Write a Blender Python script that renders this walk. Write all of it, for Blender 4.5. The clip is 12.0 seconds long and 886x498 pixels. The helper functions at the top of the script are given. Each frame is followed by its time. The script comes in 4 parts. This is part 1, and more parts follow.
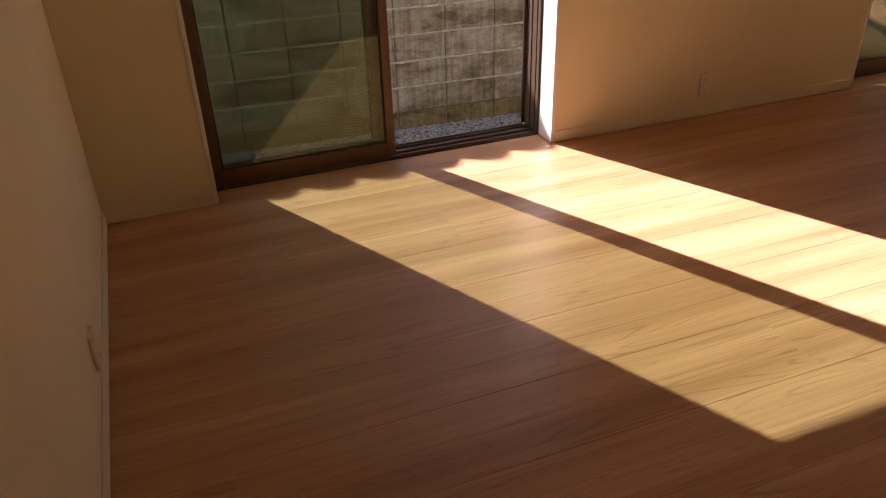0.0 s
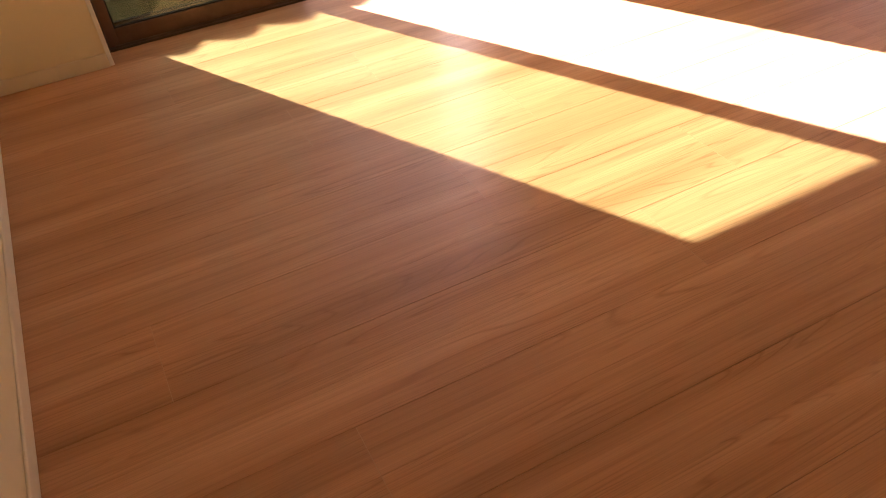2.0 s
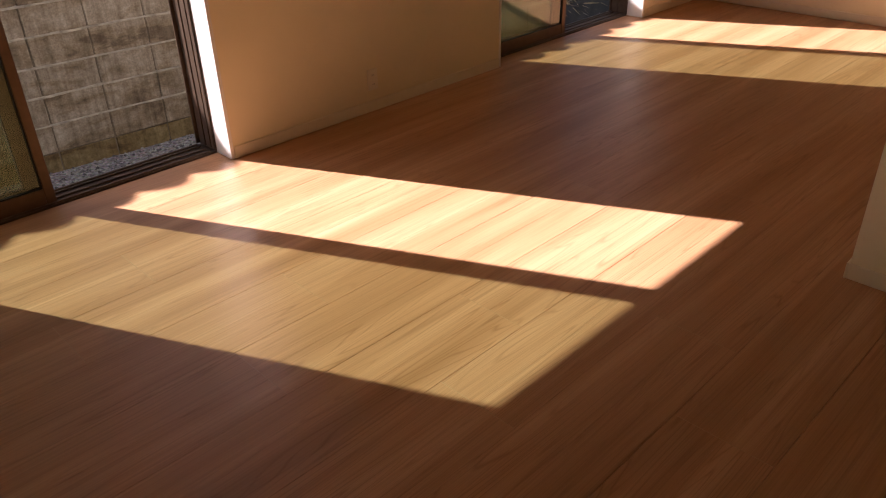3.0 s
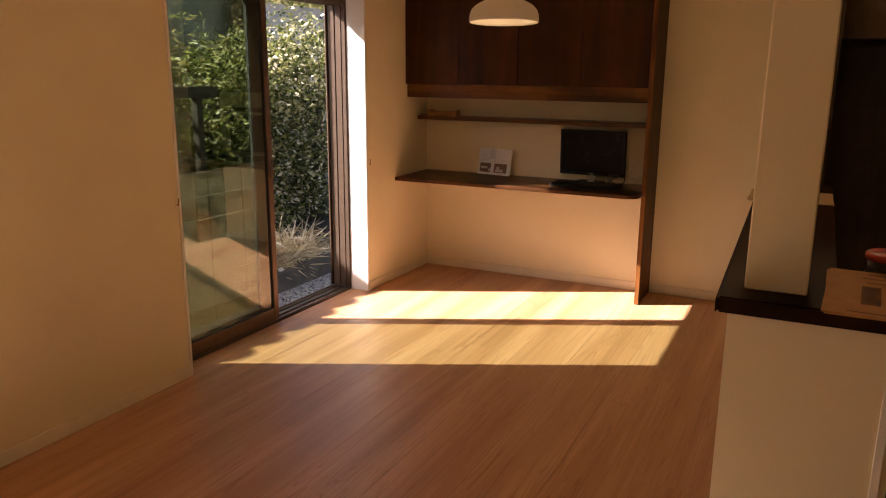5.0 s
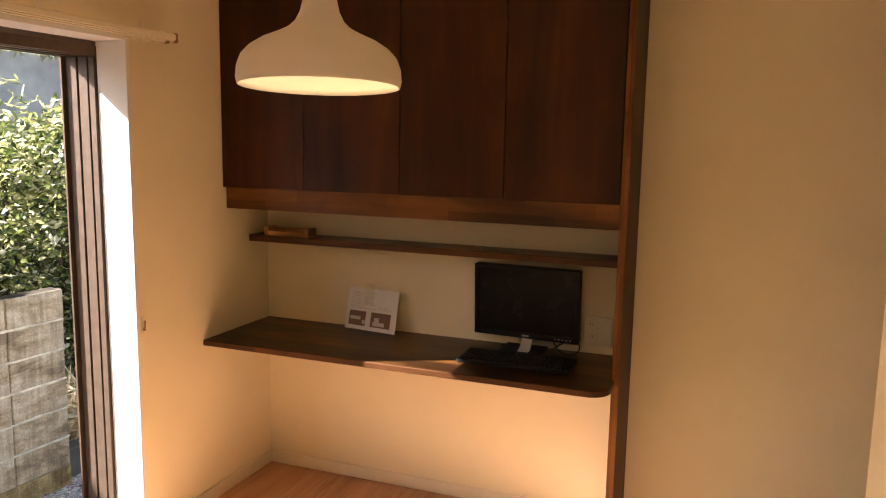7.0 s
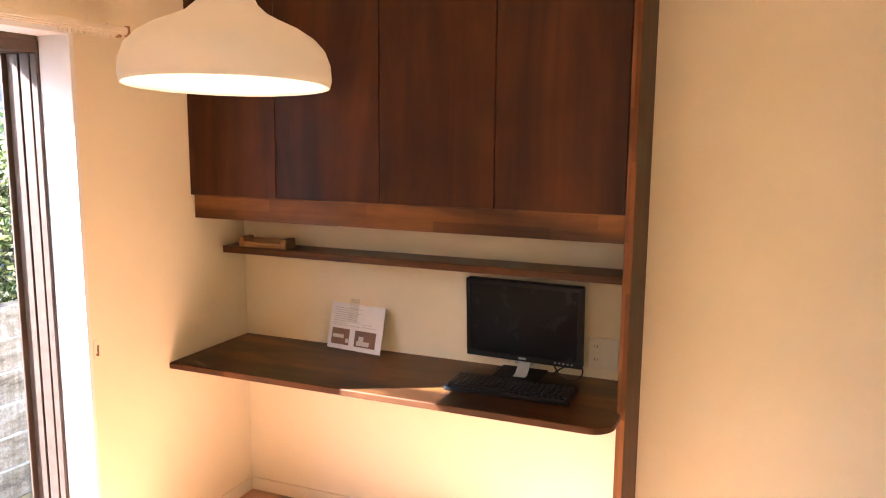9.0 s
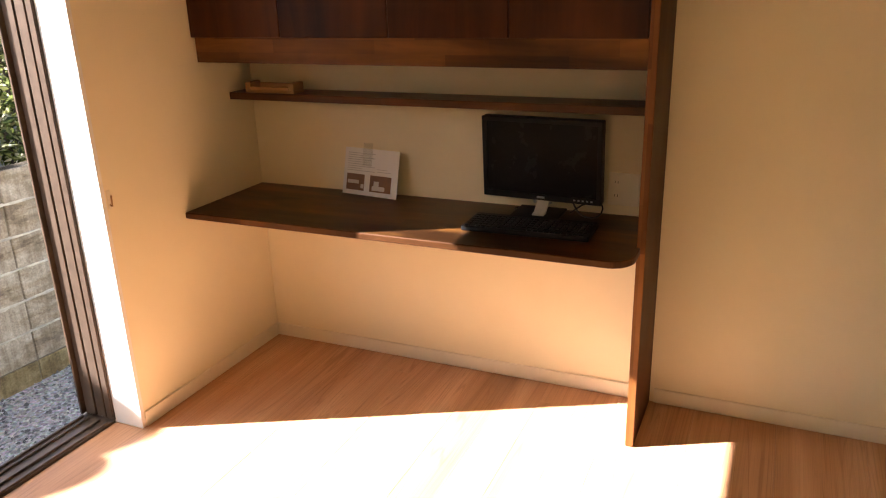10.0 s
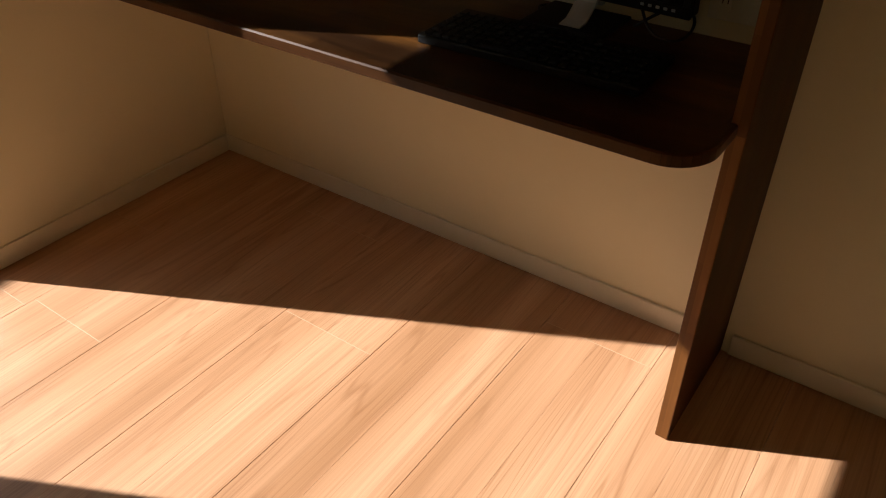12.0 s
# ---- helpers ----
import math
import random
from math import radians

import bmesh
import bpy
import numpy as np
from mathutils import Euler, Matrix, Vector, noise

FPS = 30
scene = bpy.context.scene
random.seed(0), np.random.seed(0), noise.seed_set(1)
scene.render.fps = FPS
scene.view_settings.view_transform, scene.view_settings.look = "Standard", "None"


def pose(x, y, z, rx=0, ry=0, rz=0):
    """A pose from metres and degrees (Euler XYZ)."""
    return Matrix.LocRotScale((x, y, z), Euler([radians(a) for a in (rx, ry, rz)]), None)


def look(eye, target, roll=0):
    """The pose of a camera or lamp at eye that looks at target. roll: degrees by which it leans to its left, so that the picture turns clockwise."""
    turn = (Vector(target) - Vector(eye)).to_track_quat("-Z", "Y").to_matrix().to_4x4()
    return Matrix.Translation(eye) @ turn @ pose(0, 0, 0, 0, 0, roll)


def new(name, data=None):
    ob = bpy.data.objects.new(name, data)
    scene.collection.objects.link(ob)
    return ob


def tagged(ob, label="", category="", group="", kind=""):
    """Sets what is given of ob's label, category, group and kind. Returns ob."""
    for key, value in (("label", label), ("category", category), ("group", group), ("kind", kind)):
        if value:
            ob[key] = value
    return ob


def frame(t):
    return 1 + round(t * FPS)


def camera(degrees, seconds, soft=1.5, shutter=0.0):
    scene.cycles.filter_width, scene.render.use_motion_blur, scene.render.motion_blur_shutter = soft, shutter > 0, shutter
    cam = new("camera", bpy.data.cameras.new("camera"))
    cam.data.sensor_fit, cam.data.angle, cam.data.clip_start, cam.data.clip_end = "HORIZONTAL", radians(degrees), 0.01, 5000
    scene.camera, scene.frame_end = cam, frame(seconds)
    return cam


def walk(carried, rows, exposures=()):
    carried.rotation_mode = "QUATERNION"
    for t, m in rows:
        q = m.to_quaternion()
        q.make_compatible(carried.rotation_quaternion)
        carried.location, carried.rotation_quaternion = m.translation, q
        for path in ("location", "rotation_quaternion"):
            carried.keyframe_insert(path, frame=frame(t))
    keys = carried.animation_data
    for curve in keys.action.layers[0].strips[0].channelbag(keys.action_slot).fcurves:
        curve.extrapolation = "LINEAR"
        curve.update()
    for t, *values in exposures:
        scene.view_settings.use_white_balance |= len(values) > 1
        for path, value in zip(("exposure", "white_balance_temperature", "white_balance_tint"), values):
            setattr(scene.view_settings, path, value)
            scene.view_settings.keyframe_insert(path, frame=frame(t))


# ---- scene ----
cam = camera(60.3, 12.0, soft=1.1)
PATH = [
    (0, (0.347, -3.216, 1.516), (0.947, -1.596, 0.507), -1.8),
    (0.5, (0.407, -3.245, 1.436), (0.906, -1.75, 0.204), -4.1),
    (1, (0.417, -3.248, 1.418), (0.905, -1.799, 0.129), -5.0),
    (1.5, (0.417, -3.253, 1.4), (0.931, -1.829, 0.092), -5.4),
    (2, (0.465, -3.255, 1.403), (1.067, -1.869, 0.093), -5.7),
    (2.5, (0.495, -3.225, 1.395), (1.346, -1.884, 0.18), -4.0),
    (3, (0.457, -3.19, 1.493), (1.662, -1.957, 0.48), -1.5),
    (3.5, (0.451, -3.234, 1.558), (1.969, -2.103, 0.913), 0.1),
    (3.7, (0.47, -3.214, 1.58), (2.074, -2.134, 1.07), 0.5),
    (5.3, (1.79, -2.541, 1.498), (3.552, -1.752, 0.975), -0.2),
    (5.5, (2.003, -2.445, 1.491), (3.772, -1.705, 0.922), -0.4),
    (6, (2.589, -2.312, 1.513), (4.389, -1.612, 0.991), -0.5),
    (6.5, (3.154, -2.144, 1.589), (5.003, -1.468, 1.239), 0.3),
    (7, (3.572, -2.1, 1.621), (5.421, -1.393, 1.336), 1.0),
    (7.2, (3.701, -2.116, 1.676), (5.538, -1.386, 1.37), 1.1),
    (8.8, (3.912, -2.119, 1.664), (5.744, -1.355, 1.418), 0.9),
    (9, (3.921, -2.101, 1.65), (5.748, -1.344, 1.349), 0.5),
    (9.5, (3.957, -2.098, 1.608), (5.732, -1.328, 1.101), -0.5),
    (10, (3.977, -2.095, 1.578), (5.698, -1.322, 0.913), -1.7),
    (10.5, (4.021, -2.129, 1.534), (5.708, -1.393, 0.751), -2.4),
    (11, (4.317, -2.108, 1.423), (5.966, -1.481, 0.48), -2.6),
    (11.5, (4.712, -2.084, 1.349), (6.263, -1.451, 0.256), -2.2),
    (12, (5.195, -1.973, 1.301), (6.508, -1.042, 0.114), -0.1),
]
walk(cam, [(t, look(eye, target, roll)) for t, eye, target, roll in PATH],
     exposures=[(0, 2.05, 6550, 18), (0.5, 2.4, 6750, 17), (1, 3.05, 6850, 20), (1.5, 3.45, 6900, 22), (2.2, 3.37, 6900, 22), (2.5, 2.9, 6750, 19), (2.7, 2.2, 6750, 22), (3, 1.82, 6700, 22), (3.7, 1.74, 7350, 25), (5.3, 2.61, 7100, 18), (6, 2.3, 6900, 16), (6.8, 2.95, 6700, 12), (7.2, 3.55, 6400, 8), (8.8, 4.62, 5300, 12), (9.5, 3.97, 5600, 11), (10, 3.35, 6300, 10), (10.5, 2.57, 6600, 17), (11, 1.72, 6800, 17), (12, 1.1, 6350, 1)])

# ---- world, sun ----
SUN_EL, SUN_AZ = 36.0, 26.6          # the sun stands beyond the window wall, 26.6 degrees towards -x from +y
world = bpy.data.worlds.new("sky")
scene.world = world
world.use_nodes = True
wn = world.node_tree
sky = wn.nodes.new("ShaderNodeTexSky")
sky.sky_type, sky.sun_disc = "NISHITA", False
sky.sun_elevation, sky.sun_rotation = radians(SUN_EL), radians(-SUN_AZ)
sky.air_density, sky.dust_density, sky.ozone_density = 0.8, 2.5, 0.4
wn.links.new(sky.outputs[0], wn.nodes["Background"].inputs[0])
wn.nodes["Background"].inputs[1].default_value = 0.05
sun = new("sun", bpy.data.lights.new("sun", "SUN"))
sun.data.energy, sun.data.angle, sun.data.color = 5.0, radians(0.5), (1.0, 0.945, 0.97)
to_sun = Vector((-math.sin(radians(SUN_AZ)) * math.cos(radians(SUN_EL)), math.cos(radians(SUN_AZ)) * math.cos(radians(SUN_EL)), math.sin(radians(SUN_EL))))
sun.matrix_world = Matrix.Translation((0, 12, 10)) @ to_sun.to_track_quat("Z", "Y").to_matrix().to_4x4()


# ---- materials ----
def material(name):
    m = bpy.data.materials.new(name)
    m.use_nodes = True
    return m, m.node_tree, m.node_tree.nodes["Principled BSDF"]


def coords(nt, scale=(1, 1, 1), shuffle=0.0):
    """Object coordinates, stretched; shuffle moves the pattern from object to object."""
    tc = nt.nodes.new("ShaderNodeTexCoord")
    mp = nt.nodes.new("ShaderNodeMapping")
    mp.inputs["Scale"].default_value = scale
    nt.links.new(tc.outputs["Object"], mp.inputs["Vector"])
    if shuffle:
        oi = nt.nodes.new("ShaderNodeObjectInfo")
        mul = nt.nodes.new("ShaderNodeMath")
        mul.operation = "MULTIPLY"
        mul.inputs[1].default_value = shuffle
        nt.links.new(oi.outputs["Random"], mul.inputs[0])
        cx = nt.nodes.new("ShaderNodeCombineXYZ")
        for k in range(3):
            nt.links.new(mul.outputs[0], cx.inputs[k])
        nt.links.new(cx.outputs[0], mp.inputs["Location"])
    return mp.outputs[0]


def noise_tex(nt, vec, scale, detail=4.0, rough=0.55, distort=0.0):
    n = nt.nodes.new("ShaderNodeTexNoise")
    n.inputs["Scale"].default_value = scale
    n.inputs["Detail"].default_value = detail
    n.inputs["Roughness"].default_value = rough
    n.inputs["Distortion"].default_value = distort
    nt.links.new(vec, n.inputs["Vector"])
    return n.outputs["Fac"]


def ramp(nt, fac, stops):
    r = nt.nodes.new("ShaderNodeValToRGB")
    el = r.color_ramp.elements
    while len(el) < len(stops):
        el.new(0.5)
    for e, (p, c) in zip(el, stops):
        e.position, e.color = p, (*c, 1)
    nt.links.new(fac, r.inputs[0])
    return r.outputs[0]


def mix(nt, fac, a, b, mode="MIX"):
    m = nt.nodes.new("ShaderNodeMix")
    m.data_type, m.blend_type = "RGBA", mode
    for key, value in ((0, fac), (6, a), (7, b)):
        if isinstance(value, (int, float)):
            m.inputs[key].default_value = value
        elif isinstance(value, tuple):
            m.inputs[key].default_value = (*value, 1)
        else:
            nt.links.new(value, m.inputs[key])
    return m.outputs[2]


def bump(nt, b, height, strength, distance):
    n = nt.nodes.new("ShaderNodeBump")
    n.inputs["Strength"].default_value = strength
    n.inputs["Distance"].default_value = distance
    nt.links.new(height, n.inputs["Height"])
    nt.links.new(n.outputs[0], b.inputs["Normal"])


def spread(nt, fac, lo, hi):
    r = nt.nodes.new("ShaderNodeMapRange")
    r.inputs["To Min"].default_value, r.inputs["To Max"].default_value = lo, hi
    nt.links.new(fac, r.inputs["Value"])
    return r.outputs[0]


def plain(name, color, rough=0.5, metal=0.0, vary=0.12, scale=14.0, relief=0.0, fine=180.0):
    """A painted or moulded surface with slight stains and fine relief."""
    m, nt, b = material(name)
    v = coords(nt)
    n = noise_tex(nt, v, scale, 5)
    dark = tuple(c * (1 - vary) for c in color)
    nt.links.new(ramp(nt, n, [(0.3, dark), (0.7, color)]), b.inputs["Base Color"])
    nt.links.new(spread(nt, n, max(rough - 0.06, 0.02), min(rough + 0.08, 1)), b.inputs["Roughness"])
    b.inputs["Metallic"].default_value = metal
    if relief:
        bump(nt, b, noise_tex(nt, v, fine, 3), 0.5, relief)
    return m


def floor_wood():
    """Printed oak: broad streaks, cathedral rings and fine pores, new on each half plank."""
    m, nt, b = material("oak_flooring")
    v = coords(nt, (1, 1, 1), 37.0)
    tc = nt.nodes.new("ShaderNodeTexCoord")
    sep = nt.nodes.new("ShaderNodeSeparateXYZ")
    nt.links.new(tc.outputs["Object"], sep.inputs[0])
    half = nt.nodes.new("ShaderNodeMath")
    half.operation, half.inputs[1].default_value = "DIVIDE", 0.14325
    nt.links.new(sep.outputs["Y"], half.inputs[0])
    whole = nt.nodes.new("ShaderNodeMath")
    whole.operation = "FLOOR"
    nt.links.new(half.outputs[0], whole.inputs[0])
    shift = nt.nodes.new("ShaderNodeVectorMath")
    shift.operation, shift.inputs[1].default_value = "SCALE", (0, 0, 0)
    shift.inputs[0].default_value = (5.3, 0.0, 3.7)
    nt.links.new(whole.outputs[0], shift.inputs["Scale"])
    add = nt.nodes.new("ShaderNodeVectorMath")
    add.operation = "ADD"
    nt.links.new(v, add.inputs[0])
    nt.links.new(shift.outputs[0], add.inputs[1])
    def stretched(sx, sy, scale, detail, distort=0.0):
        mp = nt.nodes.new("ShaderNodeMapping")
        mp.inputs["Scale"].default_value = (sx, sy, 1)
        nt.links.new(add.outputs[0], mp.inputs["Vector"])
        return noise_tex(nt, mp.outputs[0], scale, detail, 0.6, distort)
    def ringed(fac, width):
        p = nt.nodes.new("ShaderNodeMath")
        p.operation, p.inputs[1].default_value = "PINGPONG", width
        nt.links.new(fac, p.inputs[0])
        r = nt.nodes.new("ShaderNodeMapRange")
        r.inputs["From Max"].default_value = width
        nt.links.new(p.outputs[0], r.inputs["Value"])
        return r.outputs[0]
    geo = nt.nodes.new("ShaderNodeNewGeometry")
    broad = nt.nodes.new("ShaderNodeMapping")
    broad.inputs["Scale"].default_value = (0.42, 6.5, 1)
    nt.links.new(geo.outputs["Position"], broad.inputs["Vector"])
    bands = noise_tex(nt, broad.outputs[0], 1.0, 2.0, 0.6, 0.3)
    figure = stretched(0.42, 9.0, 1.3, 1.0, 0.25)
    veins = stretched(0.7, 66.0, 1.0, 4.0, 0.8)
    grain = stretched(1.6, 210.0, 2.0, 4.0)
    patches = stretched(1.3, 2.6, 1.0, 3.0)
    base = ramp(nt, bands, [(0.30, (0.432, 0.218, 0.104)), (0.5, (0.555, 0.298, 0.157)), (0.70, (0.660, 0.379, 0.217))])
    rings = ramp(nt, ringed(figure, 0.030), [(0.0, (0.56, 0.46, 0.36)), (0.30, (1, 1, 1))])
    where = ramp(nt, patches, [(0.40, (0.10, 0.10, 0.10)), (0.60, (0.52, 0.52, 0.52))])
    c = mix(nt, where, base, mix(nt, 1.0, base, rings, "MULTIPLY"))
    c = mix(nt, 0.29, c, ramp(nt, veins, [(0.36, (0.60, 0.53, 0.46)), (0.52, (1, 1, 1))]), "MULTIPLY")
    c = mix(nt, 0.24, c, ramp(nt, grain, [(0.36, (0.52, 0.44, 0.38)), (0.56, (1, 1, 1))]), "MULTIPLY")
    oi = nt.nodes.new("ShaderNodeObjectInfo")
    c = mix(nt, 1.0, c, ramp(nt, oi.outputs["Random"], [(0.0, (0.97, 0.965, 0.96)), (1.0, (1.02, 1.02, 1.02))]), "MULTIPLY")
    nt.links.new(c, b.inputs["Base Color"])
    nt.links.new(spread(nt, grain, 0.36, 0.50), b.inputs["Roughness"])
    bump(nt, b, grain, 0.25, 0.0006)
    return m


def lamellas(nt, along):
    """A tone for each of the glued staves that a board is made of."""
    tc, cell = nt.nodes.new("ShaderNodeTexCoord"), nt.nodes.new("ShaderNodeVectorMath")
    mp = nt.nodes.new("ShaderNodeMapping")
    size = [1 / 0.048] * 3
    size[along] = 1 / 0.42
    mp.inputs["Scale"].default_value = size
    skew = [0.0, 0.0, 0.0]
    skew[along - 2], skew[along - 1] = 0.37, 0.61
    sep, dot = nt.nodes.new("ShaderNodeVectorMath"), nt.nodes.new("ShaderNodeVectorMath")
    nt.links.new(tc.outputs["Object"], mp.inputs["Vector"])
    sep.operation, dot.operation, cell.operation = "FLOOR", "DOT_PRODUCT", "FLOOR"
    nt.links.new(mp.outputs[0], sep.inputs[0])
    nt.links.new(sep.outputs[0], dot.inputs[0])
    dot.inputs[1].default_value = skew
    push = nt.nodes.new("ShaderNodeCombineXYZ")
    nt.links.new(dot.outputs["Value"], push.inputs[along])
    add = nt.nodes.new("ShaderNodeVectorMath")
    nt.links.new(mp.outputs[0], add.inputs[0])
    nt.links.new(push.outputs[0], add.inputs[1])
    nt.links.new(add.outputs[0], cell.inputs[0])
    wn = nt.nodes.new("ShaderNodeTexWhiteNoise")
    nt.links.new(cell.outputs[0], wn.inputs["Vector"])
    return wn.outputs["Value"]


def stained_wood(name, dark, light, along=0, rough=0.33, spec=0.28, glued=False):
    m, nt, b = material(name)
    s, t = [6.0, 6.0, 6.0], [55.0, 55.0, 55.0]
    s[along], t[along] = 0.9, 2.2
    v = coords(nt, tuple(s), 11.0)
    w = coords(nt, tuple(t), 11.0)
    n = noise_tex(nt, v, 1.0, 4, 0.6, 0.8)
    g = noise_tex(nt, w, 1.0, 4)
    blot = noise_tex(nt, coords(nt, (1, 1, 1), 5.0), 3.5, 3)
    c = ramp(nt, n, [(0.3, dark), (0.72, light)])
    c = mix(nt, 0.16, c, ramp(nt, g, [(0.35, (0.4, 0.36, 0.34)), (0.65, (1, 1, 1))]), "MULTIPLY")
    c = mix(nt, 0.60, c, ramp(nt, blot, [(0.38, (0.46, 0.42, 0.40)), (0.65, (1, 1, 1))]), "MULTIPLY")
    if glued:
        c = mix(nt, 1.0, c, ramp(nt, lamellas(nt, along), [(0.0, (0.62, 0.58, 0.55)), (0.45, (0.95, 0.95, 0.95)), (1.0, (1.18, 1.20, 1.22))]), "MULTIPLY")
    nt.links.new(c, b.inputs["Base Color"])
    nt.links.new(spread(nt, blot, rough - 0.05, rough + 0.15), b.inputs["Roughness"])
    b.inputs["Specular IOR Level"].default_value = spec
    bump(nt, b, g, 0.2, 0.0006)
    return m


def wallpaper():
    m, nt, b = material("cream_wallpaper")
    v = coords(nt)
    n = noise_tex(nt, v, 2.2, 4)
    nt.links.new(ramp(nt, n, [(0.3, (0.795, 0.708, 0.492)), (0.7, (0.850, 0.762, 0.542))]), b.inputs["Base Color"])
    b.inputs["Roughness"].default_value = 0.78
    h = mix(nt, 0.5, noise_tex(nt, v, 240, 3), noise_tex(nt, v, 70, 2))
    bump(nt, b, h, 0.45, 0.0012)
    return m


def block_concrete(name, stops):
    m, nt, b = material(name)
    v = coords(nt, (1, 1, 1), 9.0)
    big = noise_tex(nt, v, 11.0, 7, 0.68)
    fine = noise_tex(nt, v, 85.0, 4)
    c = ramp(nt, big, stops)
    geo = nt.nodes.new("ShaderNodeNewGeometry")
    wide = nt.nodes.new("ShaderNodeMapping")
    wide.inputs["Scale"].default_value = (0.8, 0.8, 2.4)
    nt.links.new(geo.outputs["Position"], wide.inputs["Vector"])
    stain = noise_tex(nt, wide.outputs[0], 2.2, 6, 0.62, 0.5)
    c = mix(nt, 0.70, c, ramp(nt, stain, [(0.40, (0.27, 0.19, 0.11)), (0.44, (0.62, 0.53, 0.40)), (0.56, (1, 1, 1))]), "MULTIPLY")
    mp = nt.nodes.new("ShaderNodeMapping")
    mp.inputs["Scale"].default_value = (32, 32, 1.6)
    nt.links.new(v, mp.inputs["Vector"])
    streak = noise_tex(nt, mp.outputs[0], 1.0, 4)
    c = mix(nt, 0.52, c, ramp(nt, streak, [(0.35, (0.42, 0.39, 0.34)), (0.62, (1, 1, 1))]), "MULTIPLY")
    c = mix(nt, 0.5, c, ramp(nt, fine, [(0.35, (0.45, 0.43, 0.40)), (0.65, (1, 1, 1))]), "MULTIPLY")
    nt.links.new(c, b.inputs["Base Color"])
    b.inputs["Roughness"].default_value = 0.95
    bump(nt, b, mix(nt, 0.5, fine, big), 0.7, 0.006)
    return m


def pane_glass(name, tint):
    """Clear float glass: lets light through with a tint and mirrors at its skin."""
    m = bpy.data.materials.new(name)
    m.use_nodes = True
    nt = m.node_tree
    nt.nodes.remove(nt.nodes["Principled BSDF"])
    tr, gl = nt.nodes.new("ShaderNodeBsdfTransparent"), nt.nodes.new("ShaderNodeBsdfGlossy")
    tr.inputs[0].default_value = (*tint, 1)
    gl.inputs["Roughness"].default_value = 0.01
    lw = nt.nodes.new("ShaderNodeLayerWeight")
    pw = nt.nodes.new("ShaderNodeMath")
    pw.operation, pw.inputs[1].default_value = "POWER", 4.0
    nt.links.new(lw.outputs["Facing"], pw.inputs[0])
    ms = nt.nodes.new("ShaderNodeMixShader")
    nt.links.new(spread(nt, pw.outputs[0], 0.075, 0.9), ms.inputs[0])
    nt.links.new(tr.outputs[0], ms.inputs[1])
    nt.links.new(gl.outputs[0], ms.inputs[2])
    nt.links.new(ms.outputs[0], nt.nodes["Material Output"].inputs[0])
    return m


def leaf_material(name, stops, gloss=0.35):
    m, nt, b = material(name)
    geo = nt.nodes.new("ShaderNodeNewGeometry")
    c = ramp(nt, geo.outputs["Random Per Island"], stops)
    nt.links.new(c, b.inputs["Base Color"])
    b.inputs["Roughness"].default_value = gloss
    tl = nt.nodes.new("ShaderNodeBsdfTranslucent")
    nt.links.new(c, tl.inputs[0])
    ms = nt.nodes.new("ShaderNodeMixShader")
    ms.inputs[0].default_value = 0.5
    nt.links.new(b.outputs[0], ms.inputs[1])
    nt.links.new(tl.outputs[0], ms.inputs[2])
    nt.links.new(ms.outputs[0], nt.nodes["Material Output"].inputs[0])
    return m


def gravel_material():
    m, nt, b = material("blue_grey_gravel")
    v = coords(nt)
    vo = nt.nodes.new("ShaderNodeTexVoronoi")
    vo.inputs["Scale"].default_value = 55
    nt.links.new(v, vo.inputs["Vector"])
    c = mix(nt, 0.75, ramp(nt, noise_tex(nt, v, 40, 3), [(0.3, (0.12, 0.13, 0.14)), (0.7, (0.36, 0.37, 0.38))]), vo.outputs["Color"], "OVERLAY")
    hs = nt.nodes.new("ShaderNodeHueSaturation")
    hs.inputs["Saturation"].default_value = 0.25
    nt.links.new(c, hs.inputs["Color"])
    nt.links.new(hs.outputs[0], b.inputs["Base Color"])
    b.inputs["Roughness"].default_value = 0.9
    bump(nt, b, vo.outputs["Distance"], 1.0, 0.02)
    return m


def stone_bits():
    m, nt, b = material("gravel_stones")
    geo = nt.nodes.new("ShaderNodeNewGeometry")
    nt.links.new(ramp(nt, geo.outputs["Random Per Island"], [(0.0, (0.06, 0.063, 0.066)), (0.5, (0.155, 0.158, 0.162)), (1.0, (0.36, 0.36, 0.35))]), b.inputs["Base Color"])
    b.inputs["Roughness"].default_value = 0.85
    return m


def emitter(name, color, strength):
    m, nt, b = material(name)
    b.inputs["Base Color"].default_value = (*color, 1)
    b.inputs["Emission Color"].default_value = (*color, 1)
    b.inputs["Emission Strength"].default_value = strength
    return m


M_FLOOR = floor_wood()
M_FILL = plain("pale_joint_filler", (0.56, 0.36, 0.21), 0.6)
M_SUB = plain("floor_underlay", (0.05, 0.03, 0.02), 0.9)
M_WALL = wallpaper()
M_CEIL = plain("ceiling_paper", (0.84, 0.79, 0.62), 0.85, relief=0.001)
M_TRIM = plain("cream_trim", (0.83, 0.755, 0.59), 0.45, vary=0.05, relief=0.0004)
M_WHITE = plain("white_jamb_board", (0.82, 0.80, 0.76), 0.42, vary=0.03)
M_BRONZE = plain("bronze_aluminium", (0.16, 0.092, 0.056), 0.40, 0.35, vary=0.2, scale=30)
M_FRAME = plain("dark_bronze_frame", (0.125, 0.085, 0.058), 0.36, 0.35, vary=0.25, scale=30)
M_RUBBER = plain("black_gasket", (0.012, 0.012, 0.012), 0.6)
M_GLASS = pane_glass("tinted_pane", (0.750, 0.797, 0.722))
